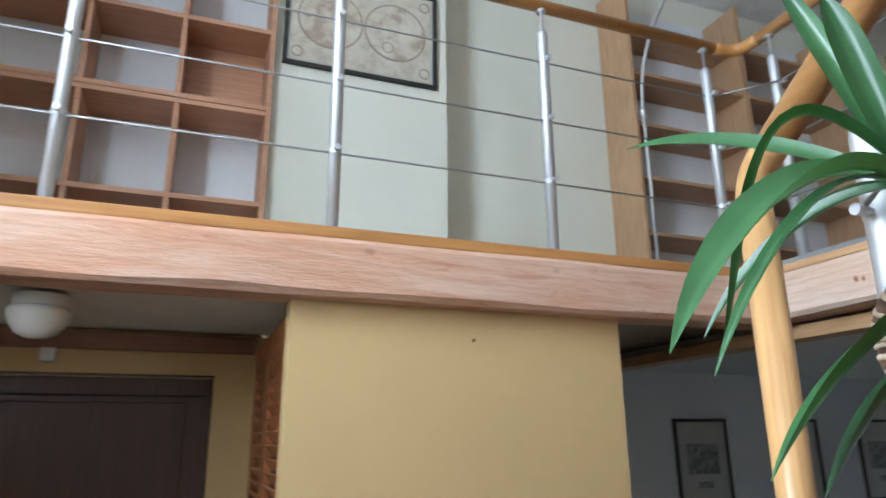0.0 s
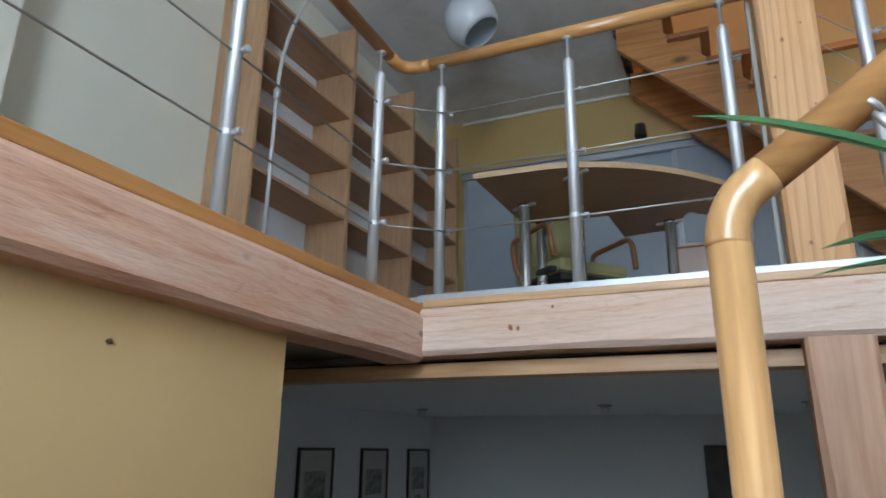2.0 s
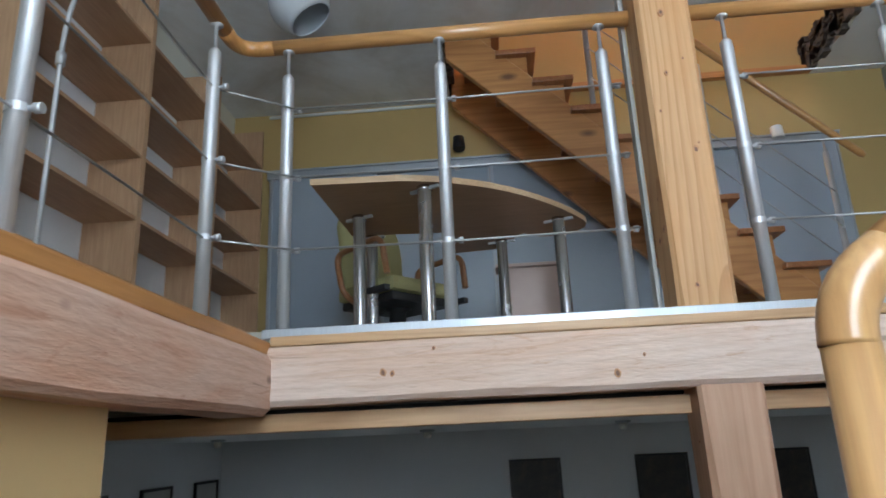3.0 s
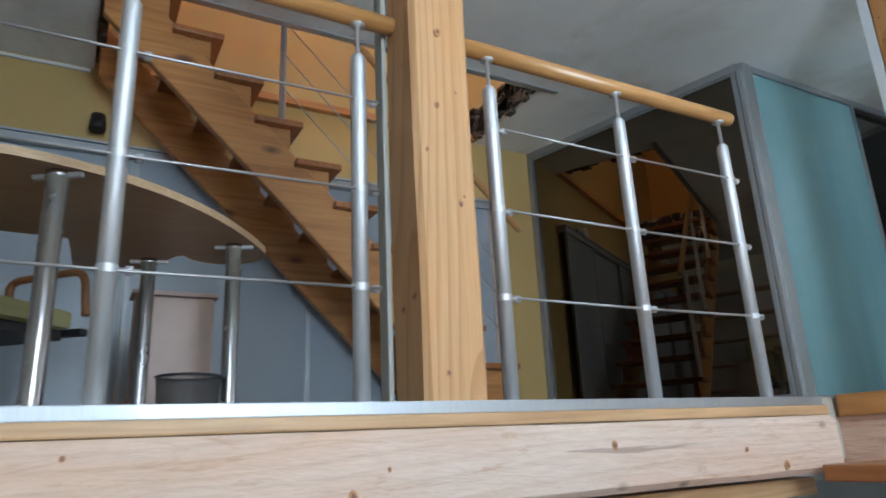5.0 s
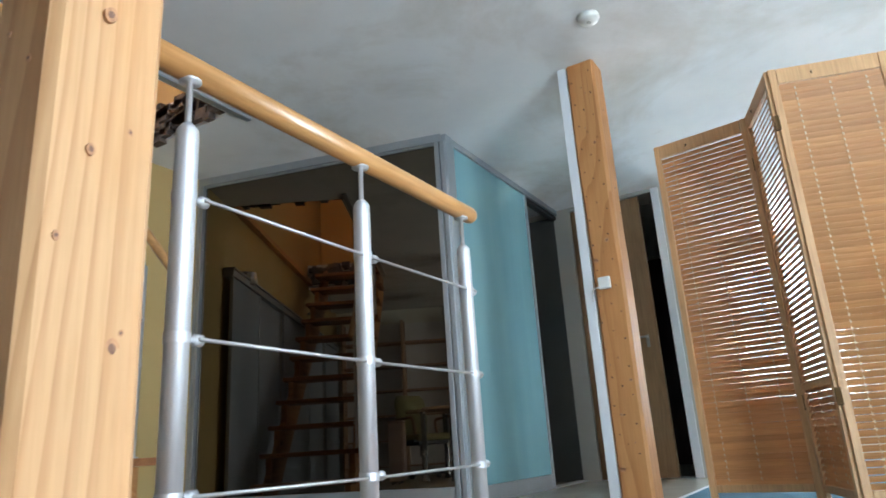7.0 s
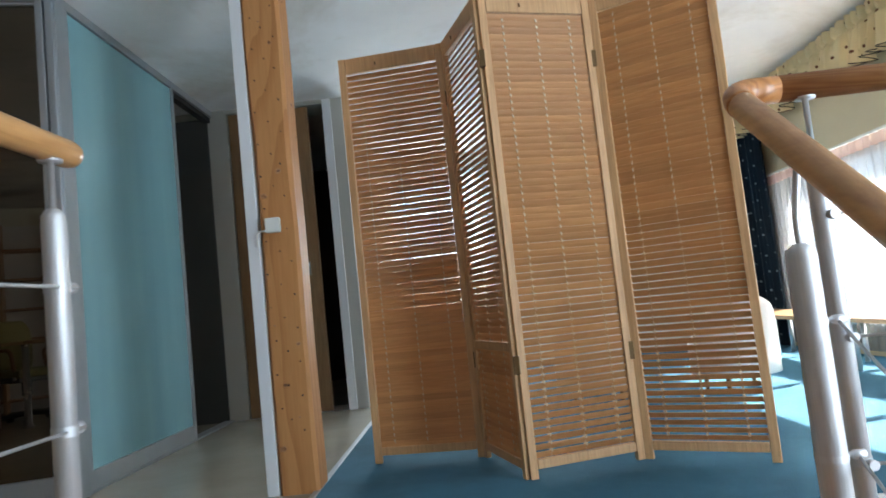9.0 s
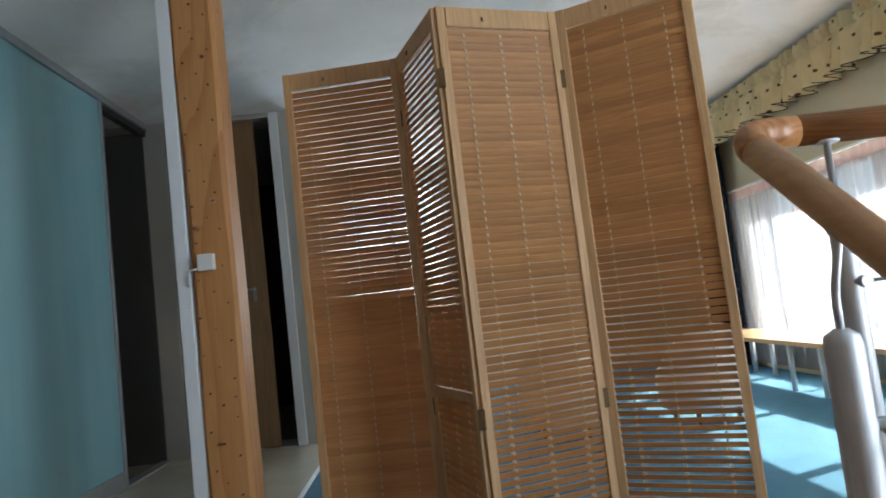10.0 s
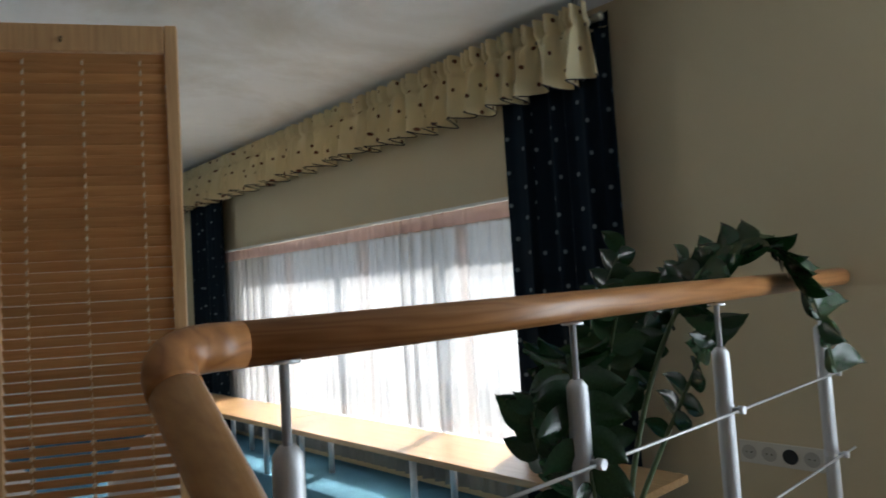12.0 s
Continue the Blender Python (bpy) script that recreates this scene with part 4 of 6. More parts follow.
BX0, BX1, BY0, BY1 = WX + 0.08, 0.338, 2.93, NY - 0.003
part("side_panel", box(BX1 - 0.024, BX1, BY0, BY1, FLOOR, CEIL - 0.15), M_BOOK, bc)
part("side_panel", box(BX0, BX0 + 0.024, BY0, BY1, FLOOR, CEIL - 0.15), M_BOOK, bc)
part("back_panel", box(BX0 + 0.025, BX1 - 0.025, BY1 - 0.012, BY1 - 0.004, FLOOR, CEIL - 0.151), M_WHITEBACK, bc)
BZ = [FLOOR + 0.06, 2.78, 3.225, 3.252, 3.655, 4.12, 4.5]
for z in BZ:
    part("shelf", box(BX0 + 0.025, BX1 - 0.025, BY0 + 0.002, BY1 - 0.013, z, z + 0.022), M_BOOK, bc)
for x in (-0.068, -0.455, -0.90):
    for z0, z1 in zip(BZ, BZ[1:]):
        if z1 - z0 > 0.1:
            part("divider", box(x - 0.011, x + 0.011, BY0 + 0.004, BY1 - 0.013, z0 + 0.023, z1 - 0.001), M_BOOK, bc)
part("cell_panel", box(-0.055, BX1 - 0.026, BY1 - 0.06, BY1 - 0.05, 3.276, 3.654), M_BOOK, bc)


# ---------- lower hall ----------
M_DOOR = wood("dark_door_wood", (0.085, 0.045, 0.035), (0.05, 0.026, 0.02), "z", 9, 0.3, rel=0.1)
M_PINK_X = wood("pink_trim_x", (0.30, 0.15, 0.10), (0.2, 0.09, 0.06), "x", 8, 0.55)
M_LOUVRE = wood("louvre_wood", (0.42, 0.155, 0.055), (0.28, 0.09, 0.03), "y", 9, 0.5)
door = thing("door_1", "dark brown wooden entrance door, closed", "door", kind="structure")
dl = part("leaf", box(-0.7195, 0.1845, 2.925, 2.965, 0.005, 2.0225, 0.003), M_DOOR, door)
# groove shade painted as a near-black strip on the leaf, no recess cut
for x0, x1, z0, z1 in ((-0.70, 0.16, 1.95, 1.957),):
    part("groove", box(x0, x1, 2.919, 2.924, z0, z1, 0.001), M_DARK, dl)
part("panel", box(-0.62, 0.09, 2.917, 2.9235, 1.15, 1.93, 0.006), M_DOOR, dl)
part("panel", box(-0.62, 0.09, 2.917, 2.9235, 0.2, 1.0, 0.006), M_DOOR, dl)
bm = tube(rounded([(0.10, 2.915, 1.05), (0.10, 2.87, 1.05), (-0.02, 2.87, 1.05)], 0.02), 0.009, 10)
part("handle", bm, M_STEEL, door)
setting("door_1_head", box(-0.72, 0.185, 2.853, 2.92, 2.023, 2.0295), M_DOOR, "dark door frame head", "trim")
setting("hall_trim", box(WX, 0.33, 2.80, 2.848, LOW - 0.085, LOW - 0.022, 0.003), M_PINK_X, "reddish wooden trim under the hall ceiling", "trim")

louvre = thing("louvre_door", "reddish wooden louvred closet door", "door")
for y0, y1 in ((1.975, 2.38), (2.385, 2.79)):
    lf = part("stile", box(0.335, 0.362, y0, y0 + 0.05, 0.02, 2.13, 0.003), M_LOUVRE, louvre)
    part("stile", box(0.335, 0.362, y1 - 0.05, y1, 0.02, 2.13, 0.003), M_LOUVRE, louvre)
    for z in (0.02, 1.0, 2.05):
        part("rail", box(0.335, 0.362, y0 + 0.051, y1 - 0.051, z, z + 0.08, 0.003), M_LOUVRE, louvre)
    sm = mesh_of("slat", box(-0.003, 0.003, y0 + 0.051, y1 - 0.051, -0.022, 0.022), M_LOUVRE)
    for k in range(48):
        z = 0.13 + k * 0.0405
        if abs(z - 1.04) < 0.07:
            continue
        ob = new("slat", sm)
        ob.parent = louvre
        ob.matrix_basis = pose(0.349, 0, z, 0, -38, 0)
# shade between the louvres comes from this near-black sheet
setting("closet_back", box(0.42, 0.44, 1.972, 2.85, 0, LOW - 0.021), M_DARK, "near-black sheet painted for the closet's shade behind the louvred door", "wall")
setting("hall_corner_wall", box(0.335, 0.40, 2.795, 2.85, 0, LOW - 0.021), M_YELLOW, "ochre wall corner", "wall")

M_OPAL, n, l, b = material("opal_glass", 0.25)
b.inputs["Base Color"].default_value = (0.78, 0.78, 0.74, 1)
b.inputs["Subsurface Weight"].default_value = 0.15
M_WPLASTIC = plain("white_plastic", (0.72, 0.72, 0.68), 0.4, 0, 0.03)
hl = thing("ceiling_lamp", "white round ceiling lamp with opal glass bowl, unlit", "lamp")
c = (-0.322, 2.15, 0)
bm = bmesh.new()
lathe(bm, [(0.068, LOW - 0.021), (0.070, LOW - 0.03), (0.070, LOW - 0.055), (0.066, LOW - 0.058)], c, 28)
part("base", bm, M_WPLASTIC, hl)
bm = bmesh.new()
lathe(bm, [(0.068, LOW - 0.056), (0.080, LOW - 0.062), (0.082, LOW - 0.072), (0.075, LOW - 0.10), (0.055, LOW - 0.128), (0.03, LOW - 0.141), (0.003, LOW - 0.144)], c, 28)
part("bowl", bm, M_OPAL, hl)
solid("door_sensor", box(-0.425, -0.375, 2.815, 2.849, 2.065, 2.155, 0.006), M_WPLASTIC, "small white plastic sensor box above the door", "sensor")
solid("wall_hook", tube([(0.884, 1.891, 2.068), (0.884, 1.882, 2.068), (0.884, 1.880, 2.068)], [0.004, 0.005, 0.003], 8), M_BRASS, "small brass knob on the yellow wall", "hook")

# ---------- pictures ----------
M_FRAME = plain("black_frame", (0.018, 0.015, 0.013), 0.35)
M_PAPER = plain("picture_paper", (0.50, 0.50, 0.47), 0.7, 0, 0.06)
M_INK, n, l, b = material("faded_print", 0.7)
_, raw = scaled(n, l, 1, 1, 1)
r = ramp(n, [(0.35, (0.07, 0.08, 0.08)), (0.52, (0.26, 0.27, 0.25)), (0.7, (0.46, 0.46, 0.43))])
l.new(tex_noise(n, l, raw, 26, 5, 0.7), r.inputs[0])
l.new(r.outputs[0], b.inputs["Base Color"])
M_OILS, n, l, b = material("dark_painting", 0.45)
_, raw = scaled(n, l, 1, 1, 1)
r = ramp(n, [(0.3, (0.012, 0.011, 0.012)), (0.55, (0.04, 0.032, 0.026)), (0.75, (0.12, 0.08, 0.05))])
l.new(tex_noise(n, l, raw, 9, 6, 0.65), r.inputs[0])
l.new(r.outputs[0], b.inputs["Base Color"])


def framed(name, w, h, at, label, fr, pic, mat_w, group):
    """A framed picture in its own x-z plane, facing -y."""
    t = thing(name, label, "picture", at, group)
    bm = bmesh.new()
    f = 0.018
    bx(bm, -w / 2, w / 2, -0.018, 0, h / 2 - f, h / 2, 0.002)
    bx(bm, -w / 2, w / 2, -0.018, 0, -h / 2, -h / 2 + f, 0.002)
    bx(bm, -w / 2, -w / 2 + f, -0.018, 0, -h / 2 + f, h / 2 - f, 0.002)
    bx(bm, w / 2 - f, w / 2, -0.018, 0, -h / 2 + f, h / 2 - f, 0.002)
    part("frame", bm, fr, t)
    part("mount", box(-w / 2 + f, w / 2 - f, -0.008, -0.001, -h / 2 + f, h / 2 - f), M_PAPER if mat_w else pic, t)
    if mat_w:
        part("print", box(-w / 2 + mat_w, w / 2 - mat_w, -0.0095, -0.0083, -h * 0.12, h * 0.22), pic, t)
        part("print", box(-w * 0.14, w * 0.14, -0.0095, -0.0083, -h * 0.27, -h * 0.2), pic, t)
    return t


PH = 0.50
for x in (2.935, 3.665, 4.40, 5.12):
    framed("framed_print", 0.385, PH, pose(x, 3.298, 1.885 - PH / 2), "small pale print in a narrow black frame", M_FRAME, M_INK, 0.08, "row of framed prints")
for y, w in ((0.95, 0.375), (0.045, 0.375), (-0.80, 0.375)):
    framed("dark_painting", w, 0.55, pose(5.398, y, 1.935 - 0.275, 0, 0, -90), "dark unframed-looking oil painting on the white wall", M_FRAME, M_OILS, 0, "dark paintings")

# lower ceiling spots
for x, y in ((4.3, 2.88), (4.15, 1.60), (4.07, 0.52)):
    bm = bmesh.new()
    lathe(bm, [(0.04, LOW - 0.052), (0.043, LOW - 0.06), (0.03, LOW - 0.064), (0.026, LOW - 0.06)], (x, y, 0), 18)
    sp = thing("ceiling_spot", "small round recessed ceiling spot, unlit", "lamp", group="lower ceiling spots")
    part("ring", bm, M_ALU, sp)
    bm = bmesh.new()
    lathe(bm, [(0.022, LOW - 0.064), (0.024, LOW - 0.085), (0.015, LOW - 0.098)], (x, y, 0), 14)
    part("bulb", bm, M_OPAL, sp)

# ---------- the old world map ----------
M_MAP, n, l, b = material("antique_map_paper", 0.65)
_, raw = scaled(n, l, 1, 1, 1)
r = ramp(n, [(0.3, (0.40, 0.34, 0.27)), (0.5, (0.57, 0.52, 0.43)), (0.72, (0.66, 0.61, 0.52))])
l.new(tex_noise(n, l, raw, 11, 6, 0.7), r.inputs[0])
l.new(r.outputs[0], b.inputs["Base Color"])
M_GLOBE, n, l, b = material("antique_map_globe", 0.65)
_, raw = scaled(n, l, 1, 1, 1)
r = ramp(n, [(0.42, (0.40, 0.31, 0.25)), (0.5, (0.55, 0.49, 0.40)), (0.6, (0.63, 0.59, 0.51))])
l.new(tex_noise(n, l, raw, 7, 5, 0.62), r.inputs[0])
l.new(r.outputs[0], b.inputs["Base Color"])
M_SEPIA = plain("sepia_line", (0.34, 0.27, 0.21), 0.7)
mp = thing("world_map", "framed antique double-hemisphere world map in a thin black frame", "map", pose(0.776, 2.978, 3.82))
MW, MH, f = 0.80, 0.56, 0.022
bm = bmesh.new()
bx(bm, -MW / 2, MW / 2, -0.02, 0, MH / 2 - f, MH / 2, 0.003)
bx(bm, -MW / 2, MW / 2, -0.02, 0, -MH / 2, -MH / 2 + f, 0.003)
bx(bm, -MW / 2, -MW / 2 + f, -0.02, 0, -MH / 2 + f, MH / 2 - f, 0.003)
bx(bm, MW / 2 - f, MW / 2, -0.02, 0, -MH / 2 + f, MH / 2 - f, 0.003)
part("frame", bm, M_FRAME, mp)
part("border", box(-MW / 2 + f, MW / 2 - f, -0.007, -0.001, -MH / 2 + f, MH / 2 - f), M_PAPER, mp)
part("sheet", box(-MW / 2 + 0.035, MW / 2 - 0.035, -0.009, -0.0075, -MH / 2 + 0.035, MH / 2 - 0.035), M_MAP, mp)


def disc_xz(r0, r1, y0, y1, cx, cz, seg=40):
    bm = bmesh.new()
    rows = []
    for rr_, yy in ((r0, y1), (r0, y0), (r1, y0), (r1, y1)):
        rows.append([bm.verts.new((cx + rr_ * math.cos(2 * math.pi * k / seg), yy, cz + rr_ * math.sin(2 * math.pi * k / seg))) for k in range(seg)])
    for a, c in ((0, 1), (1, 2), (2, 3), (3, 0)):
        for k in range(seg):
            bm.faces.new((rows[a][k], rows[a][(k + 1) % seg], rows[c][(k + 1) % seg], rows[c][k]))
    return bm


for s in (-1, 1):
    part("hemisphere", disc_xz(0.001, 0.158, -0.011, -0.0095, s * 0.170, 0.01), M_GLOBE, mp)
    part("hemisphere_ring", disc_xz(0.158, 0.168, -0.0115, -0.0095, s * 0.170, 0.01), M_SEPIA, mp)
    for cx, cz, rr_ in ((s * 0.13, -0.085, 0.032), (s * 0.33, -0.2, 0.03), (s * 0.33, 0.2, 0.03)):
        part("cartouche", disc_xz(rr_ * 0.82, rr_, -0.0125, -0.0095, cx, cz, 24), M_SEPIA, mp)

# ---------- arc lamp ----------
M_GWHITE, n, l, b = material("white_gloss_shade", 0.18)
b.inputs["Base Color"].default_value = (0.62, 0.66, 0.70, 1)
arc = thing("arc_lamp", "steel arc floor lamp with a white globe shade, unlit", "floor lamp")
ax0 = P(2.27, 2.70, FLOOR)
gl = P(3.38, 2.155, 4.46)
bm = bmesh.new()
lathe(bm, [(0.14, FLOOR), (0.145, FLOOR + 0.01), (0.145, FLOOR + 0.04), (0.02, FLOOR + 0.05)], (ax0.x, ax0.y, 0), 28)
part("base", bm, M_STEEL, arc)
pts = [ax0 + P(0, 0, 0.04), ax0 + P(0, 0, 1.12)]
top = gl + P(-0.13, 0.05, 0.10)
p0, p1, p2, p3 = ax0 + P(0, 0, 1.12), ax0 + P(0.02, 0, 1.78), P(2.72, 2.48, 4.80), top
for k in range(1, 25):
    t = k / 24
    pts.append(p0 * (1 - t) ** 3 + p1 * 3 * t * (1 - t) ** 2 + p2 * 3 * t * t * (1 - t) + p3 * t ** 3)
pts = [P(p.x, p.y, min(p.z, CEIL - 0.03)) for p in pts]
part("arm", tube(pts, 0.0095, 10), M_STEEL, arc)
bm = bmesh.new()
lathe(bm, [(0.017, 3.45), (0.017, 3.50)], (ax0.x, ax0.y, 0), 14)
part("collar", bm, M_STEEL, arc)
bm = bmesh.new()
R = 0.17
prof = [(max(0.004, R * math.cos(a)), R * math.sin(a)) for a in [radians(90 - 9 * k) for k in range(0, 16)]]
inner = [(r_ - 0.003 if r_ > 0.01 else r_, z_ * 0.975) for r_, z_ in prof[::-1]]
lathe(bm, prof + inner, (0, 0, 0), 32, False)
part("shade", bm, M_GWHITE, arc, "glossy white globe shade open below", at=look(gl, gl + P(0.10, -0.55, -0.83)) @ pose(0, 0, 0))

# ---------- desk with round end ----------
M_DESK = wood("desk_laminate", (0.40, 0.235, 0.135), (0.33, 0.185, 0.10), "y", 14, 0.42, rel=0.05)
M_EDGE = wood("desk_edge", (0.62, 0.44, 0.27), (0.5, 0.34, 0.2), "y", 14, 0.45, rel=0.05)
M_BLACK = plain("black_plastic", (0.016, 0.016, 0.017), 0.5)
desk = thing("desk", "curved beech desk on five steel tube legs", "desk")
DZ = 3.145


outline = [P(2.82, 1.92, 0), P(2.835, 1.66, 0)]
for k in range(13):
    t = k / 12
    outline.append(P(2.84, 1.56, 0) * (1 - t) ** 2 + P(2.92, 1.06, 0) * 2 * t * (1 - t) + P(3.54, 0.695, 0) * t * t)
for k in range(1, 10):
    a = radians(-118 + 20 * k)
    outline.append(P(3.62 + 0.17 * math.cos(a), 0.845 + 0.17 * math.sin(a), 0))
outline += [P(3.72, 1.02, 0), P(3.98, 1.12, 0), P(4.02, 1.40, 0), P(3.60, 1.42, 0), P(3.56, 1.90, 0)]


def slab(pts, z0, z1):
    bm = bmesh.new()
    lo = [bm.verts.new((p.x, p.y, z0)) for p in pts]
    hi = [bm.verts.new((p.x, p.y, z1)) for p in pts]
    bm.faces.new(lo[::-1])
    bm.faces.new(hi)
    n = len(pts)
    for k in range(n):
        bm.faces.new((lo[k], lo[(k + 1) % n], hi[(k + 1) % n], hi[k]))
    return bm


part("desktop", slab(outline, DZ - 0.006, DZ + 0.02), M_DESK, desk)
ctr = P(3.3, 1.35, 0)
edge_pts = [p + (p - ctr).normalized() * 0.004 for p in outline]
bm = bmesh.new()
for k in range(0, 25):
    a, c = edge_pts[k], edge_pts[k + 1]
    d_ = (c - a)
    q = [P(a.x, a.y, DZ - 0.007), P(c.x, c.y, DZ - 0.007), P(c.x, c.y, DZ + 0.021), P(a.x, a.y, DZ + 0.021)]
    nrm = P(d_.y, -d_.x, 0).normalized() * 0.003
    v = [bm.verts.new(x) for x in q] + [bm.verts.new(x - nrm) for x in q]
    bm.faces.new(v[:4])
    bm.faces.new(v[4:][::-1])
    for i in range(4):
        bm.faces.new((v[i], v[(i + 1) % 4], v[4 + (i + 1) % 4], v[4 + i]))
part("edge_band", bm, M_EDGE, desk, "pale beech edge band")
for x, y in ((3.25, 1.80), (2.925, 1.45), (3.475, 0.83), (3.80, 1.115), (3.58, 1.80)):
    bm = bmesh.new()
    lathe(bm, [(0.045, FLOOR + 0.001), (0.045, FLOOR + 0.012), (0.032, FLOOR + 0.018), (0.030, FLOOR + 0.03), (0.030, DZ - 0.03), (0.034, DZ - 0.028), (0.034, DZ - 0.008)], (x, y, 0), 18)
    lg = part("leg", bm, M_CHROME, desk)
    bm = box(-0.075, 0.075, -0.009, 0.009, DZ - 0.026, DZ - 0.012, 0.003)
    part("bracket", bm, M_STEEL, lg, at=pose(x, y, 0, 0, 0, 20 * x))

# pedestal beside the desk and waste bin
M_PINKBOARD = plain("pale_pink_laminate", (0.52, 0.38, 0.32), 0.45, 0, 0.04)
ped = thing("pedestal_cabinet", "pale pinkish office pedestal cabinet", "cabinet")
part("body", box(4.02, 4.16, 0.80, 1.14, FLOOR + 0.03, 3.03, 0.003), M_PINKBOARD, ped)
part("front", box(4.004, 4.018, 0.81, 1.13, FLOOR + 0.04, 3.02, 0.002), M_PINKBOARD, ped)
part("top", box(4.0, 4.17, 0.785, 1.155, 3.032, 3.052, 0.003), M_PINKBOARD, ped)
for x in (4.06, 4.13):
    for y in (0.84, 1.10):
        part("foot", tube([(x, y, FLOOR), (x, y, FLOOR + 0.029)], 0.015, 8), M_BLACK, ped)

M_MESH, n, l, b = material("wire_mesh", 0.5, 0.6)
b.inputs["Base Color"].default_value = (0.16, 0.16, 0.17, 1)
tr = n.new("ShaderNodeBsdfTransparent")
mx = n.new("ShaderNodeMixShader")
mx.inputs[0].default_value = 0.6
l.new(b.outputs[0], mx.inputs[1])
l.new(tr.outputs[0], mx.inputs[2])
l.new(mx.outputs[0], n["Material Output"].inputs["Surface"])
bin_ = thing("waste_bin", "round dark wire mesh waste paper bin", "bin")
c = (3.40, 0.985, 0)
bm = bmesh.new()
lathe(bm, [(0.098, FLOOR + 0.012), (0.112, FLOOR + 0.192), (0.110, FLOOR + 0.192), (0.103, FLOOR + 0.012)], c, 32, False)
part("mesh_wall", bm, M_MESH, bin_)
bm = bmesh.new()
lathe(bm, [(0.110, FLOOR + 0.188), (0.116, FLOOR + 0.192), (0.116, FLOOR + 0.196), (0.110, FLOOR + 0.198)], c, 32, False)
part("rim", bm, M_BLACK, bin_)
bm = bmesh.new()
lathe(bm, [(0.098, FLOOR), (0.108, FLOOR + 0.004), (0.108, FLOOR + 0.018), (0.09, FLOOR + 0.02)], c, 32)
part("base", bm, M_STEEL, bin_)

# ---------- office chair ----------
M_UPH = paint("olive_upholstery", (0.34, 0.315, 0.15), 0.9, 0.08, 0.5, 300)
M_ARMWOOD = wood("arm_wood", (0.34, 0.16, 0.07), (0.22, 0.09, 0.035), "x", 10, 0.35)
chair = thing("office_chair", "olive green office swivel chair with wooden armrests", "chair", pose(3.85, 1.71, FLOOR, 0, 0, -40))
bm = bmesh.new()
bx(bm, -0.24, 0.24, -0.24, 0.23, 0.43, 0.51, 0.03)
part("seat", bm, M_UPH, chair)
part("seat_pan", box(-0.22, 0.22, -0.21, 0.21, 0.385, 0.43, 0.01), M_BLACK, chair)
bm = bmesh.new()
rings = []
for k in range(11):
    t = k / 10
    z = 0.51 + 0.47 * t
    yb = 0.225 + 0.05 * t - 0.03 * math.sin(t * math.pi)
    hw = 0.225 * (1 - 0.45 * max(0.0, t - 0.75) ** 2 * 8 - 0.3 * max(0.0, 0.12 - t))
    th_ = 0.034 if 0 < k < 10 else 0.02
    rings.append([bm.verts.new((x, yb + s, z)) for x, s in ((-hw, 0), (-hw * 0.92, -th_), (hw * 0.92, -th_), (hw, 0), (hw * 0.92, th_), (-hw * 0.92, th_))])
for a_, c_ in zip(rings, rings[1:]):
    for k in range(6):
        bm.faces.new((a_[k], a_[(k + 1) % 6], c_[(k + 1) % 6], c_[k])).smooth = True
bm.faces.new(rings[0])
bm.faces.new(rings[-1])
part("backrest", bm, M_UPH, chair)
part("back_bar", tube(rounded([(0, 0.12, 0.40), (0, 0.30, 0.40), (0, 0.31, 0.75)], 0.06), 0.018, 10), M_BLACK, chair)
for s in (-1, 1):
    arm = part("armrest", tube(rounded([(s * 0.22, 0.10, 0.42), (s * 0.30, 0.10, 0.45), (s * 0.30, 0.16, 0.68), (s * 0.30, -0.22, 0.70), (s * 0.29, -0.25, 0.50)], 0.07), 0.017, 10), M_ARMWOOD, chair, "curved brown wooden armrest")
    part("arm_bracket", box(s * 0.29 - 0.02, s * 0.29 + 0.02, -0.25, -0.10, 0.415, 0.445, 0.005), M_BLACK, arm)
bm = bmesh.new()
lathe(bm, [(0.05, 0.06), (0.045, 0.10), (0.028, 0.11), (0.028, 0.25), (0.045, 0.255), (0.045, 0.37), (0.08, 0.384)], (0, 0, 0), 18)
part("column", bm, M_BLACK, chair)
for k in range(5):
    a = radians(72 * k + 20)
    q = P(math.cos(a), math.sin(a), 0)
    leg = part("leg", tube([q * 0.03 + P(0, 0, 0.085), q * 0.28 + P(0, 0, 0.062)], [0.024, 0.016], 8), M_BLACK, chair)
    side_ = P(-q.y, q.x, 0)
    part("castor", tube([q * 0.28 - side_ * 0.022 + P(0, 0, 0.027), q * 0.28 + side_ * 0.022 + P(0, 0, 0.027)], 0.027, 14), M_BLACK, leg)

# spot lamps on the ochre wall
for y, z in ((1.365, 4.33), (-1.05, 4.22)):
    sp = thing("wall_spot", "small grey wall spot lamp, unlit", "lamp", group="wall spots")
    part("bracket", tube([(EX - 0.003, y, z + 0.06), (EX - 0.05, y, z + 0.06), (EX - 0.08, y, z + 0.03)], 0.012, 10), M_ALU, sp)
    bm = tube([(EX - 0.085, y, z + 0.05), (EX - 0.09, y, z - 0.04), (EX - 0.092, y, z - 0.055)], [0.042, 0.05, 0.044], 18)
    part("head", bm, M_WPLASTIC if y < 0 else M_BLACK, sp)


# ---------- window wall ----------
M_WINFRAME = plain("white_window_frame", (0.70, 0.70, 0.67), 0.4, 0, 0.03)
M_WINWOOD = wood("window_frame_wood", (0.24, 0.145, 0.115), (0.17, 0.095, 0.07), "z", 10, 0.45)
M_GLASS, n, l, b = material("window_glass", 0.0)
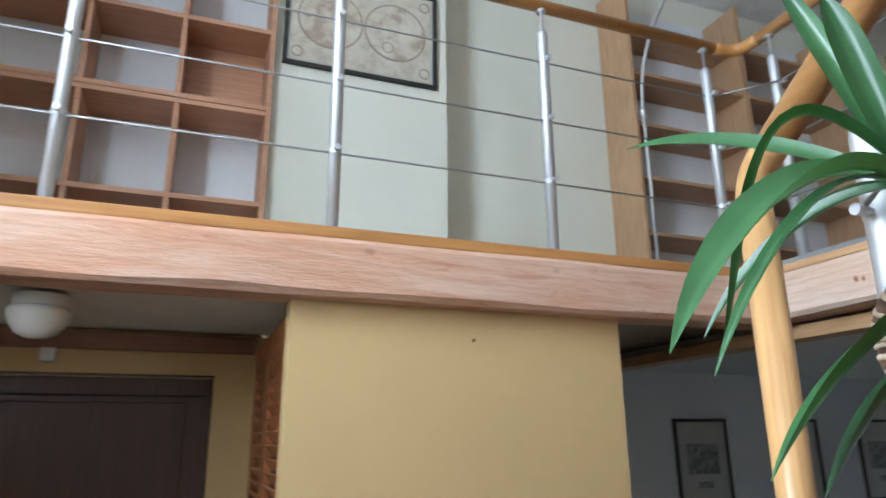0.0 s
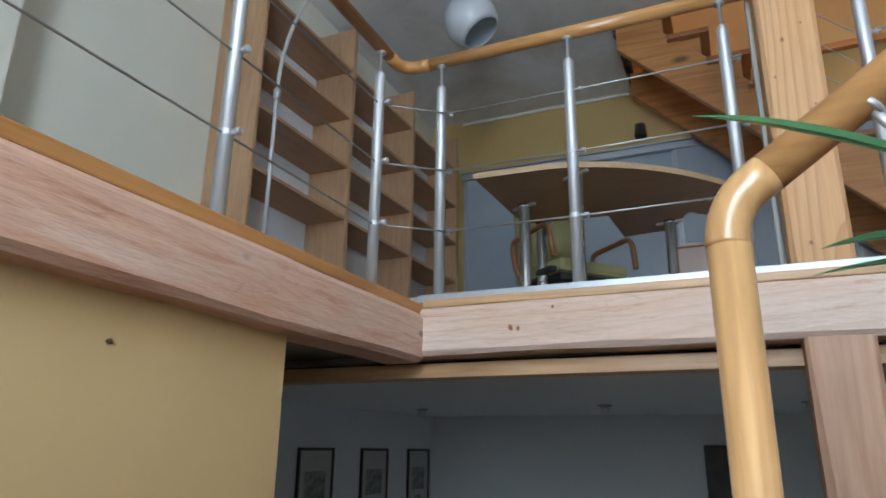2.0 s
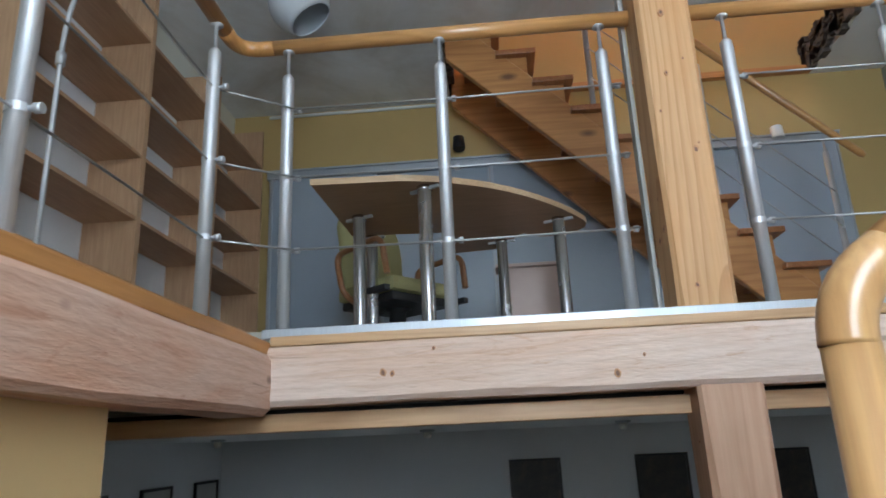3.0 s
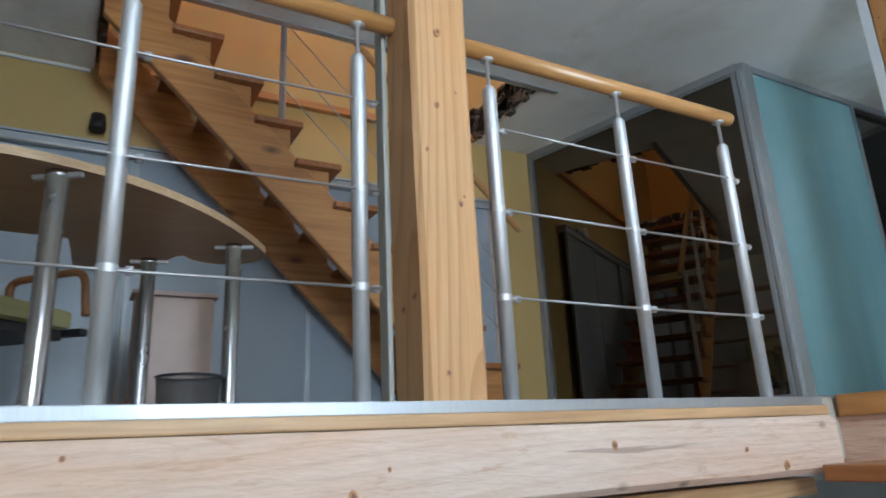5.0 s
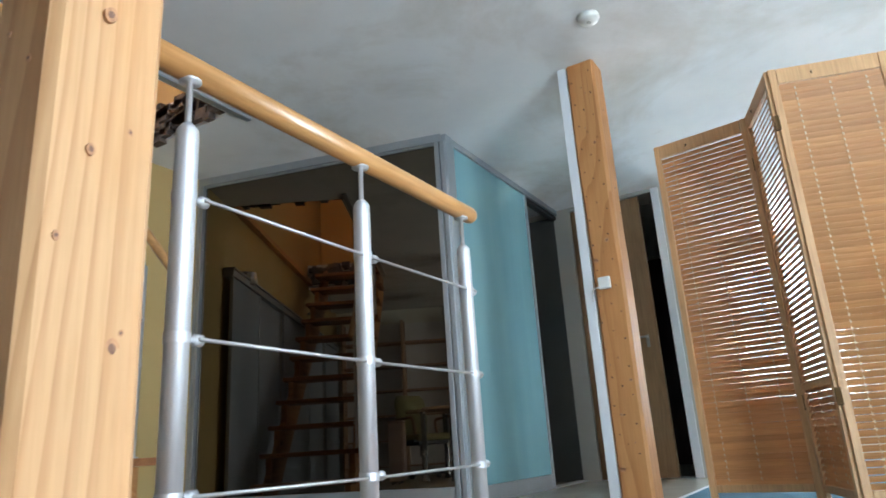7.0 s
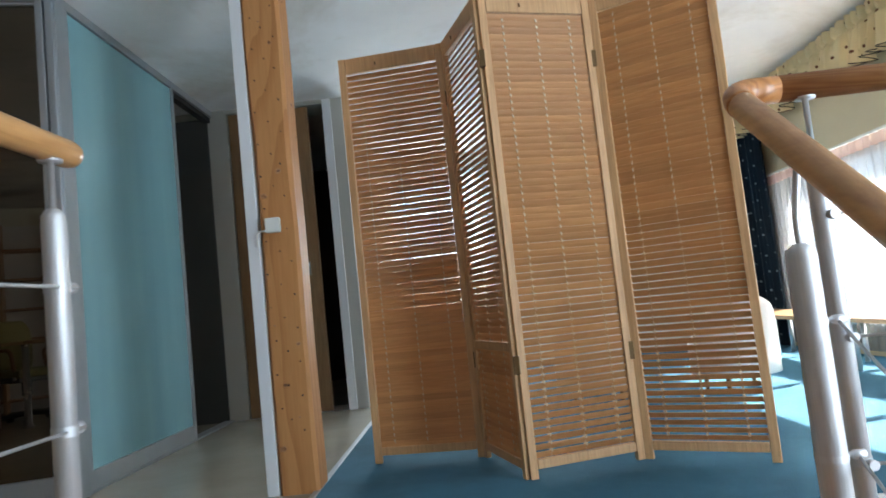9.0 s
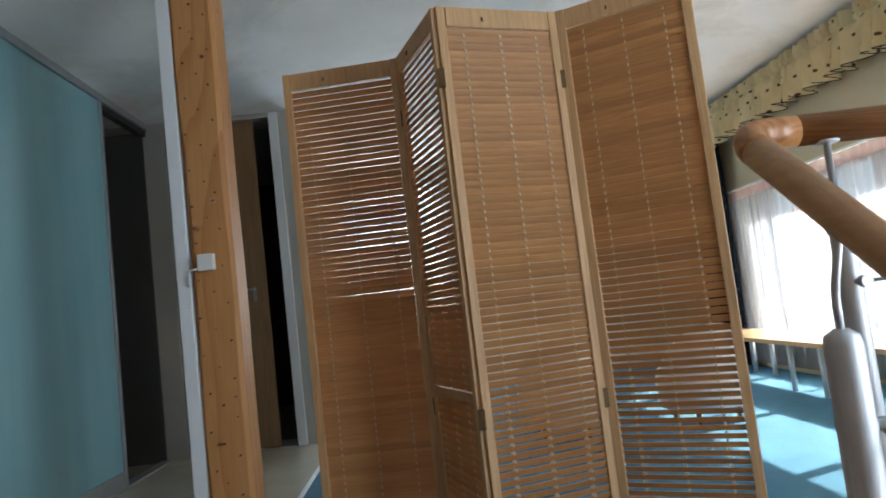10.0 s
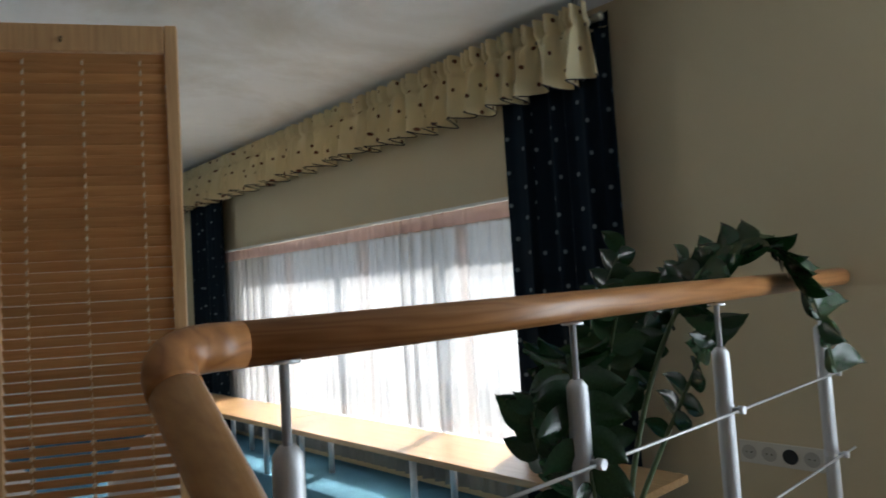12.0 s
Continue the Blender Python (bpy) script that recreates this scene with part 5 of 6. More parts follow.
b.inputs["Transmission Weight"].default_value = 1.0
b.inputs["IOR"].default_value = 1.1
b.inputs["Base Color"].default_value = (0.97, 0.98, 0.98, 1)


def cloth(name, col, through_col, sheer, trans, rough=0.9):
    """Thin cloth: part lets light straight through, part scatters it."""
    m, n, l, b = material(name, rough, 0, 0.1)
    _, raw = scaled(n, l, 1, 1, 1)
    r = ramp(n, [(0.3, [c * 0.93 for c in col]), (0.7, col)])
    l.new(tex_noise(n, l, raw, 40, 4), r.inputs[0])
    l.new(r.outputs[0], b.inputs["Base Color"])
    t = n.new("ShaderNodeBsdfTranslucent")
    t.inputs[0].default_value = (*through_col, 1)
    m1 = n.new("ShaderNodeMixShader")
    m1.inputs[0].default_value = trans
    l.new(b.outputs[0], m1.inputs[1])
    l.new(t.outputs[0], m1.inputs[2])
    c = n.new("ShaderNodeBsdfTransparent")
    m2 = n.new("ShaderNodeMixShader")
    m2.inputs[0].default_value = sheer
    l.new(m1.outputs[0], m2.inputs[1])
    l.new(c.outputs[0], m2.inputs[2])
    l.new(m2.outputs[0], n["Material Output"].inputs["Surface"])
    return m


M_NET = cloth("net_curtain", (0.70, 0.73, 0.77), (0.25, 0.27, 0.295), 0.42, 0.62)
M_LACE = cloth("net_heading", (0.70, 0.54, 0.53), (0.30, 0.21, 0.205), 0.15, 0.6)
M_DIFFUSER = cloth("added_sun_diffuser", (0.7, 0.7, 0.68), (0.39, 0.39, 0.39), 0.0, 0.5)


def window(name, y0, y1, z0, z1, xs, bars, label, M_WINFRAME=M_WINFRAME):
    w = thing(name, label, "window", kind="structure")
    f = 0.06
    part("window_frame", box(xs, xs + 0.06, y0 + 0.002, y1 - 0.002, z1 - f, z1 - 0.002, 0.004), M_WINFRAME, w)
    part("window_frame", box(xs, xs + 0.06, y0 + 0.002, y1 - 0.002, z0 + 0.002, z0 + f, 0.004), M_WINFRAME, w)
    ys = [y0 + 0.002] + bars + [y1 - f - 0.002]
    for y in ys:
        part("window_bar", box(xs, xs + 0.06, y, y + f, z0 + f + 0.001, z1 - f - 0.001, 0.004), M_WINFRAME, w)
    for a, c in zip(ys, ys[1:]):
        g = part("pane", box(xs + 0.026, xs + 0.032, a + f, c, z0 + f, z1 - f), M_GLASS, w)
        g.visible_shadow = False
    return w


window("window_1", WIN[0], WIN[1], WIN[2], WIN[3], WX - 0.27, [-5.08, -4.045, -3.04], "long window with reddish wooden frame behind net curtains", M_WINWOOD)
window("window_2", TALL[0], TALL[1], TALL[2], TALL[3], WX - 0.27, [0.27], "tall white-framed stair window, assumed out of view")
setting("window_1_sill", box(WX - 0.21, WX + 0.03, WIN[0] + 0.003, WIN[1] - 0.003, WIN[2] + 0.001, WIN[2] + 0.026, 0.004), M_WINFRAME, "white window sill", "trim")
# sheet added to keep direct sun out of the assumed stair window
solid("roller_blind", box(WX - 0.12, WX - 0.115, TALL[0] + 0.004, TALL[1] - 0.004, TALL[2] + 0.004, TALL[3] - 0.004), M_DIFFUSER, "pale translucent sheet added over the unseen stair window to soften the sun", "blind")
# window in the south wall, behind the folding screen
sw3 = thing("window_3", "white-framed window in the south wall behind net", "window", kind="structure")
x0, x1, z0, z1 = SOUTHWIN
for a0, a1, b0, b1 in ((x0, x1, z1 - 0.06, z1 - 0.002), (x0, x1, z0 + 0.002, z0 + 0.06), (x0, x0 + 0.06, z0 + 0.061, z1 - 0.061), (x1 - 0.06, x1, z0 + 0.061, z1 - 0.061), (1.74, 1.80, z0 + 0.061, z1 - 0.061)):
    part("window_frame", box(a0 + 0.002, a1 - 0.002, SY - 0.16, SY - 0.10, b0, b1, 0.004), M_WINFRAME, sw3)
# facade added to block the bright horizon sky behind the net curtain
M_STUCCO = paint("far_stucco", (0.46, 0.43, 0.39), 0.9, 0.12, 0.3, 4)
setting("backdrop", box(-16.5, -16.0, -34.0, 16.0, -3.0, 8.5), M_STUCCO, "plain pale stucco facade added outside to dim the sky beyond the net", "backdrop")
setting("curtain_rail", box(WX + 0.002, WX + 0.05, -6.15, -1.95, 3.945, 3.962, 0.002), M_WINFRAME, "thin white net curtain rail", "trim")


def cloth_faces(bm, grid):
    """Faces between rows, with the cloth's own length and height as UV."""
    uv = bm.loops.layers.uv.new("cloth")
    mid = grid[len(grid) // 2]
    run = [0.0]
    for a, c in zip(mid, mid[1:]):
        run.append(run[-1] + (c.co - a.co).length)
    for r0, r1 in zip(grid, grid[1:]):
        for i in range(len(r0) - 1):
            f = bm.faces.new((r0[i], r0[i + 1], r1[i + 1], r1[i]))
            f.smooth = True
            for loop, (k, v) in zip(f.loops, ((i, r0[i]), (i + 1, r0[i + 1]), (i + 1, r1[i + 1]), (i, r1[i]))):
                loop[uv].uv = (run[k], v.co.z)


def drape(x, y0, y1, z0, z1, folds, depth, seed, ny=None, nz=14, gather=0.5, hem=0.0):
    """A hanging cloth with folds that run down it; gather: how much tighter the folds sit at the top."""
    rnd = random.Random(seed)
    ny = ny or folds * 8
    bm = bmesh.new()
    ph = [rnd.uniform(0, 6.28) for _ in range(4)]
    grid = []
    for j in range(nz + 1):
        t = j / nz
        row = []
        for i in range(ny + 1):
            u = i / ny
            k = (1 - gather) + gather * (1 - abs(1 - 2 * t) * 0.3)
            a = folds * 2 * math.pi * u + 0.9 * math.sin(3.1 * u * 6.28 + ph[0]) + 0.35 * math.sin(7 * t + ph[1] + u * 20) * (1 - t)
            amp = depth * (0.55 + 0.45 * math.sin(u * 17 + ph[2]) * math.sin(u * 5.3 + ph[3])) * k
            dx = amp * math.sin(a) + 0.25 * amp * math.sin(2.3 * a + 1.0)
            row.append(bm.verts.new((x + dx, y0 + (y1 - y0) * u + 0.3 * amp * math.cos(a), z0 + (z1 - z0) * t + hem * math.sin(a) * (1 - t) ** 3)))
        grid.append(row)
    cloth_faces(bm, grid)
    return bm


net = thing("net_curtain", "white sheer net curtain across the long window", "curtain")
part("net", drape(WX + 0.045, -5.62, -2.0, 2.45, 3.86, 42, 0.045, 3, hem=0.004, gather=0.3), M_NET, net)
part("heading", drape(WX + 0.045, -5.62, -2.0, 3.862, 3.942, 42, 0.022, 3, nz=3), M_LACE, net, "pinkish lace heading tape")


nb = drape(0, x0 - 0.1, x1 + 0.1, 2.6, z1 + 0.08, 22, 0.03, 7)
solid("net_curtain_south", nb, M_NET, "white sheer net curtain on the south window", "curtain", at=pose(0, SY + 0.06, 0, 0, 0, -90) @ pose(0, 0, 0))


def spotted(name, ground, dot, cell, size, trans):
    """Printed cloth with a half-drop pattern of dots."""
    m, n, l, b = material(name, 0.9, 0, 0.15)
    c = n.new("ShaderNodeTexCoord")
    vo = n.new("ShaderNodeTexVoronoi")
    vo.voronoi_dimensions = "2D"
    vo.inputs["Randomness"].default_value = 0.25
    vo.inputs["Scale"].default_value = 1 / cell
    rot = n.new("ShaderNodeMapping")
    rot.inputs["Rotation"].default_value = (0, 0, radians(45))
    l.new(c.outputs["UV"], rot.inputs["Vector"])
    l.new(rot.outputs[0], vo.inputs["Vector"])
    r = ramp(n, [(size, (1, 1, 1)), (size + 0.05, (0, 0, 0))])
    l.new(vo.outputs["Distance"], r.inputs[0])
    base = mix(n, l, ground, dot, r.outputs[0])
    blot = ramp(n, [(0.3, (0.8, 0.8, 0.8)), (0.7, (1, 1, 1))])
    l.new(tex_noise(n, l, c.outputs["Object"], 5, 4), blot.inputs[0])
    base = mix(n, l, base, blot.outputs[0], 0.7, "MULTIPLY")
    l.new(base, b.inputs["Base Color"])
    if trans:
        t = n.new("ShaderNodeBsdfTranslucent")
        l.new(base, t.inputs[0])
        ms = n.new("ShaderNodeMixShader")
        ms.inputs[0].default_value = trans
        l.new(b.outputs[0], ms.inputs[1])
        l.new(t.outputs[0], ms.inputs[2])
        l.new(ms.outputs[0], n["Material Output"].inputs["Surface"])
    bump(n, l, b, tex_noise(n, l, c.outputs["Object"], 240, 2), 0.2, 0.001)
    return m


M_NAVY = spotted("navy_spotted_cloth", (0.007, 0.015, 0.025), (0.18, 0.23, 0.26), 0.115, 0.06, 0.0)
M_VAL = spotted("cream_spotted_cloth", (0.84, 0.72, 0.46), (0.16, 0.06, 0.035), 0.105, 0.075, 0.08)
M_PIPE = plain("dark_piping", (0.02, 0.018, 0.025), 0.8)
for y0, y1, sd in ((-2.285, -1.665, 4), (-6.16, -5.54, 9)):
    cu = thing("curtain", "dark navy spotted curtain hanging to the floor", "curtain", group="navy curtains")
    part("cloth", drape(WX + 0.115, y0, y1, FLOOR + 0.02, 4.60, 7, 0.035, sd, hem=0.0), M_NAVY, cu)
    part("header", drape(WX + 0.115, y0, y1, 4.601, 4.66, 12, 0.018, sd, nz=2), M_NAVY, cu)


def valance(y0, y1, z0, z1, x, folds, seed):
    """A gathered frill: tight ruffle above the rod pocket, wide flutes below."""
    rnd = random.Random(seed)
    bm = bmesh.new()
    ny, nz = folds * 16, 26
    ph = [rnd.uniform(0, 6.28) for _ in range(5)]
    grid = []
    for j in range(nz + 1):
        t = j / nz
        row = []
        for i in range(ny + 1):
            u = i / ny
            a = folds * 2 * math.pi * u + 1.3 * math.sin(u * 31 + ph[0]) + 0.8 * math.sin(u * 53 + ph[1])
            low = max(0.0, 1 - t / 0.74) ** 0.55
            flute = (0.014 + 0.060 * low) * math.sin(a) + 0.012 * low * math.sin(2.1 * a + ph[2])
            tight = 0.030 * math.sin(a * 2.6 + ph[3] + 0.8 * math.sin(a)) * (1 - low)
            pinch = -0.022 * math.exp(-((t - 0.74) / 0.045) ** 2)
            zz = z0 + (z1 - z0) * t + 0.014 * low * math.sin(a * 0.5 + ph[4]) * (1 - t) + 0.008 * math.sin(a * 2.6) * max(0, t - 0.85) * 6
            row.append(bm.verts.new((x + flute + tight + pinch, y0 + (y1 - y0) * u + 0.018 * low * math.cos(a), zz)))
        grid.append(row)
    cloth_faces(bm, grid)
    edge = [v.co.copy() for v in grid[0]]
    return bm, edge


val = thing("valance", "cream spotted gathered valance with dark piped hem", "valance")
for y0, y1, sd in ((-4.235, -1.735, 2), (-6.70, -4.245, 6)):
    bm, edge = valance(y0, y1, 4.378, 4.705, WX + 0.18, int((y1 - y0) / 0.115), sd)
    vp = part("frill", bm, M_VAL, val)
    bm = bmesh.new()
    ring_sweep(bm, edge, [0.0032] * len(edge), 5)
    part("piping", bm, M_PIPE, vp)
M_DSTEEL = steel("dull_steel", (0.34, 0.33, 0.30), 0.4, "y")
rod = thing("curtain_rod", "dull metal double curtain rod with finials", "curtain rod")
part("rod", tube([(WX + 0.13, -6.72, 4.632), (WX + 0.13, -1.74, 4.632)], 0.010, 10), M_DSTEEL, rod)
part("rod", tube([(WX + 0.075, -6.72, 4.652), (WX + 0.075, -1.78, 4.652)], 0.009, 10), M_DSTEEL, rod)
for x, y in ((WX + 0.13, -1.74), (WX + 0.075, -1.78)):
    bm = tube([(x, y, 4.64), (x, y + 0.015, 4.64), (x, y + 0.03, 4.64), (x, y + 0.05, 4.64), (x, y + 0.06, 4.64)], [0.012, 0.02, 0.016, 0.022, 0.008], 12)
    part("finial", bm, M_DSTEEL, rod)
part("bracket", tube([(WX + 0.002, -1.80, 4.66), (WX + 0.16, -1.80, 4.66)], 0.009, 8), M_DSTEEL, rod)
part("bracket", tube([(WX + 0.16, -1.80, 4.66), (WX + 0.16, -1.80, 4.744)], 0.012, 8), M_DSTEEL, rod)

# long low bench under the window
M_BENCH = wood("bench_top", (0.55, 0.36, 0.19), (0.43, 0.26, 0.12), "y", 9, 0.28, clear=0.3)
for y0, y1 in ((-6.10, -5.05), (-5.045, -4.02), (-4.015, -1.46)):
    be = thing("bench", "long low wooden bench on steel legs below the window", "bench", group="window benches")
    part("top", box(-1.215, -0.80, y0, y1, 2.722, 2.752, 0.004), M_BENCH, be)
    ly = [y0 + 0.15, y1 - 0.15] if y1 - y0 < 2 else [y0 + 0.2, -2.69, y1 - 0.12]
    for y in ly:
        for x in (-0.86, -1.12):
            part("leg", tube([(x, y, FLOOR + 0.006), (x, y, 2.721)], 0.0175, 12), M_STEEL, be)

# two low tub chairs behind the folding screen
M_TUB = paint("beige_upholstery", (0.72, 0.64, 0.57), 0.95, 0.08, 0.4, 220)
M_TUBLEG = wood("tub_chair_leg", (0.36, 0.19, 0.08), (0.24, 0.11, 0.045), "z", 12)


def tub_chair(x, y, turn):
    ch = thing("tub_chair", "low beige upholstered tub chair with rounded back", "chair", pose(x, y, FLOOR + 0.006, 0, 0, turn), "tub chairs")
    bm = bmesh.new()
    outer, inner = [], []
    N = 20
    for i in range(N + 1):
        a = radians(-15 + 210 * i / N)
        top = 0.33 + 0.23 * max(0.0, math.sin(a)) ** 0.7
        for rad, store in ((0.255, outer), (0.19, inner)):
            cx, cy = math.cos(a), math.sin(a)
            store.append([bm.verts.new((cx * rad, cy * rad, z)) for z in (0.10, 0.2, top - 0.05)])
        mid = [(math.cos(a) * r_, math.sin(a) * r_, top - d_) for r_, d_ in ((0.247, 0.016), (0.2225, 0.0), (0.198, 0.016))]
        outer[-1] += [bm.verts.new(q) for q in mid] + inner[-1][::-1]
    for p, q in zip(outer, outer[1:]):
        for k in range(len(p) - 1):
            bm.faces.new((p[k], p[k + 1], q[k + 1], q[k])).smooth = True
        bm.faces.new((p[-1], p[0], q[0], q[-1]))
    bm.faces.new(outer[0])
    bm.faces.new(outer[-1][::-1])
    bmesh.ops.recalc_face_normals(bm, faces=bm.faces)
    part("backrest", bm, M_TUB, ch)
    bm = bmesh.new()
    lathe(bm, [(0.16, 0.12), (0.18, 0.14), (0.183, 0.26), (0.17, 0.29), (0.10, 0.30)], (0, -0.01, 0), 24)
    part("seat_cushion", bm, M_TUB, ch)
    for sx, sy in ((-0.15, -0.08), (0.15, -0.08), (-0.12, 0.14), (0.12, 0.14)):
        part("leg", tube([(sx, sy, 0), (sx, sy, 0.125)], [0.012, 0.017], 10), M_TUBLEG, ch)


tub_chair(-0.02, -3.62, 6)
tub_chair(0.80, -3.62, -8)

# sockets on the plain wall
M_SOCK = plain("socket_plastic", (0.62, 0.60, 0.54), 0.4, 0, 0.03)
M_SOCKIN = plain("socket_inner", (0.42, 0.40, 0.36), 0.5, 0, 0.03)
sk = thing("socket_strip", "row of four wall sockets in a cream frame", "socket")
part("frame", box(WX + 0.001, WX + 0.010, -1.31, -1.015, 2.797, 2.88, 0.003), M_SOCK, sk)
for k in range(4):
    y = -1.273 + k * 0.0735
    bm = tube([(WX + 0.0095, y, 2.8385), (WX + 0.0125, y, 2.8385)], 0.027, 20)
    s = part("socket", bm, M_BLACK if k == 2 else M_SOCKIN, sk)
    for dy in (-0.009, 0.009):
        part("hole", tube([(WX + 0.0126, y + dy, 2.8385), (WX + 0.0132, y + dy, 2.8385)], 0.003, 8), M_BLACK, s)

# ---------- hall details ----------
M_DOORTAN = wood("tan_door_veneer", (0.29, 0.17, 0.08), (0.21, 0.12, 0.055), "z", 9, 0.45, rel=0.08)
dr = thing("door_2", "tan full-height door standing ajar beside a dark gap", "door", kind="structure")
lf = part("leaf", box(2.60, 3.21, -4.50, -4.462, FLOOR + 0.006, CEIL - 0.04, 0.003), M_DOORTAN, dr)
# dark glazed panes, drawn as one opaque near-black sheet
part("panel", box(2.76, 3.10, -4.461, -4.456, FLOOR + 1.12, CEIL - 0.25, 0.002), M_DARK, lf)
for z in (FLOOR + 1.42, FLOOR + 1.76):
    part("glazing_bar", box(2.76, 3.10, -4.4555, -4.449, z, z + 0.02, 0.002), M_DOORTAN, lf)
part("panel", box(2.76, 3.10, -4.461, -4.453, FLOOR + 0.2, FLOOR + 0.9, 0.008), M_DOORTAN, lf)
hd = part("handle", tube(rounded([(2.685, -4.461, 3.50), (2.685, -4.41, 3.50), (2.78, -4.41, 3.50)], 0.015), 0.008, 10), M_DSTEEL, dr)
part("escutcheon", box(2.672, 2.698, -4.461, -4.457, 3.42, 3.52, 0.002), M_DSTEEL, hd)
setting("door_2_frame", box(2.415, 2.478, -4.52, -4.435, FLOOR, CEIL - 0.004, 0.003), M_WHITE, "white door frame", "trim")
setting("carpet_edge", box(2.201, 2.225, -4.43, -1.55, FLOOR + 0.001, FLOOR + 0.009, 0.002), M_ALU, "pale metal carpet edge strip", "trim")
sw = thing("thermostat_box", "small white plastic box screwed to the pine post", "switch")
part("case", box(2.265, 2.325, -2.183, -2.155, 3.452, 3.512, 0.005), M_WPLASTIC, sw)
part("cable", tube(rounded([(2.325, -2.165, 3.462), (2.36, -2.165, 3.457), (2.367, -2.182, 3.427), (2.367, -2.184, 3.40)], 0.012), 0.004, 6), M_WPLASTIC, sw)
bm = bmesh.new()
lathe(bm, [(0.052, CEIL - 0.001), (0.054, CEIL - 0.018), (0.046, CEIL - 0.032), (0.018, CEIL - 0.036)], (2.088, -1.80, 0), 24)
sd_ = thing("smoke_detector", "round white smoke detector on the ceiling", "detector")
part("case", bm, M_WPLASTIC, sd_)
bm = bmesh.new()
lathe(bm, [(0.012, CEIL - 0.0365), (0.012, CEIL - 0.040)], (2.088, -1.80, 0), 12)
part("button", bm, M_SOCKIN, sd_)
# nail holes in the hall post
rnd = random.Random(12)
bm = bmesh.new()
for k in range(46):
    z = FLOOR + 0.25 + k * 0.045
    x = (2.24, 2.285, 2.33)[k % 3] + rnd.uniform(-0.008, 0.008)
    r_ = rnd.uniform(0.002, 0.004)
    v = [bm.verts.new((x + r_ * math.cos(a), -2.1775, z + r_ * math.sin(a))) for a in [k2 * math.pi / 3 for k2 in range(6)]]
    w = [bm.verts.new((q.co.x, -2.19, q.co.z)) for q in v]
    bm.faces.new(v)
    for i in range(6):
        bm.faces.new((v[i], v[(i + 1) % 6], w[(i + 1) % 6], w[i]))
solid("nail_heads", bm, M_DARK, "dark nail heads dotting the pine post", "nail", "stuff")

# ---------- winding stair under the camera ----------
ws = thing("winding_stair", "winding wooden staircase with open treads", "staircase")
PIV = P(0.93, 0.84, 0)
step = 0.19
for i in range(6):
    y1 = EDGE_S + 0.27 * (i + 1)
    z = FLOOR - step * (i + 1)
    part("tread", box(0.98, 2.03, y1 - 0.29, y1, z - 0.045, z, 0.006), M_STAIR_X, ws)
for i in range(6):
    a0, a1 = radians(30 * i - 2), radians(30 * (i + 1))
    z = FLOOR - step * (7 + i)
    pts = [PIV + P(0.06 * math.cos(a), 0.06 * math.sin(a), 0) for a in (a0, a1)]
    R1 = 0.93
    pts = [pts[0]] + [PIV + P(R1 * math.cos(a0 + (a1 - a0) * q / 4), R1 * math.sin(a0 + (a1 - a0) * q / 4), 0) for q in range(5)] + [pts[1]]
    part("tread", slab(pts, z - 0.045, z), M_STAIR_X, ws)
part("stringer", box(0.985, 1.02, EDGE_S + 0.03, 0.84, 0.9, 1.12, 0.004), M_STAIR_Y, ws)

# ---------- plants ----------


def leaf_mat(name, a, b_, rough, trans):
    m, n, l, b = material(name, rough, 0, 0.5)
    vec, raw = scaled(n, l, 1, 1, 1)
    o = n.new("ShaderNodeObjectInfo")
    r = ramp(n, [(0.25, a), (0.75, b_)])
    l.new(tex_noise(n, l, raw, 14, 4), r.inputs[0])
    v = ramp(n, [(0.0, (0.75, 0.75, 0.75)), (1.0, (1.2, 1.2, 1.1))])
    l.new(o.outputs["Random"], v.inputs[0])
    base = mix(n, l, r.outputs[0], v.outputs[0], 1.0, "MULTIPLY")
    l.new(base, b.inputs["Base Color"])
    t = n.new("ShaderNodeBsdfTranslucent")
    tc = mix(n, l, base, (1.0, 1.15, 0.35), 0.6, "MULTIPLY")
    l.new(tc, t.inputs[0])
    ms = n.new("ShaderNodeMixShader")
    ms.inputs[0].default_value = trans
    l.new(b.outputs[0], ms.inputs[1])
    l.new(t.outputs[0], ms.inputs[2])
    l.new(ms.outputs[0], n["Material Output"].inputs["Surface"])
    return m


M_YUCCA = leaf_mat("yucca_leaf", (0.028, 0.10, 0.036), (0.055, 0.165, 0.058), 0.30, 0.22)
M_ZZ = leaf_mat("zz_leaf", (0.009, 0.032, 0.014), (0.019, 0.06, 0.026), 0.2, 0.10)
M_ZSTEM = plain("zz_stem", (0.05, 0.085, 0.03), 0.45)
M_SOIL = plain("potting_soil", (0.03, 0.022, 0.016), 0.95, 0, 0.5, 60)
M_POT = paint("clay_pot", (0.36, 0.17, 0.10), 0.8, 0.1)
M_CANE, n, l, b = material("ringed_cane", 0.8)
_, raw = scaled(n, l, 1, 1, 1)
r = ramp(n, [(0.35, (0.06, 0.028, 0.018)), (0.65, (0.16, 0.085, 0.05))])
l.new(tex_noise(n, l, raw, 60, 4), r.inputs[0])
l.new(r.outputs[0], b.inputs["Base Color"])
M_SCAR = plain("pale_leaf_scar", (0.46, 0.36, 0.26), 0.85, 0, 0.2, 80)


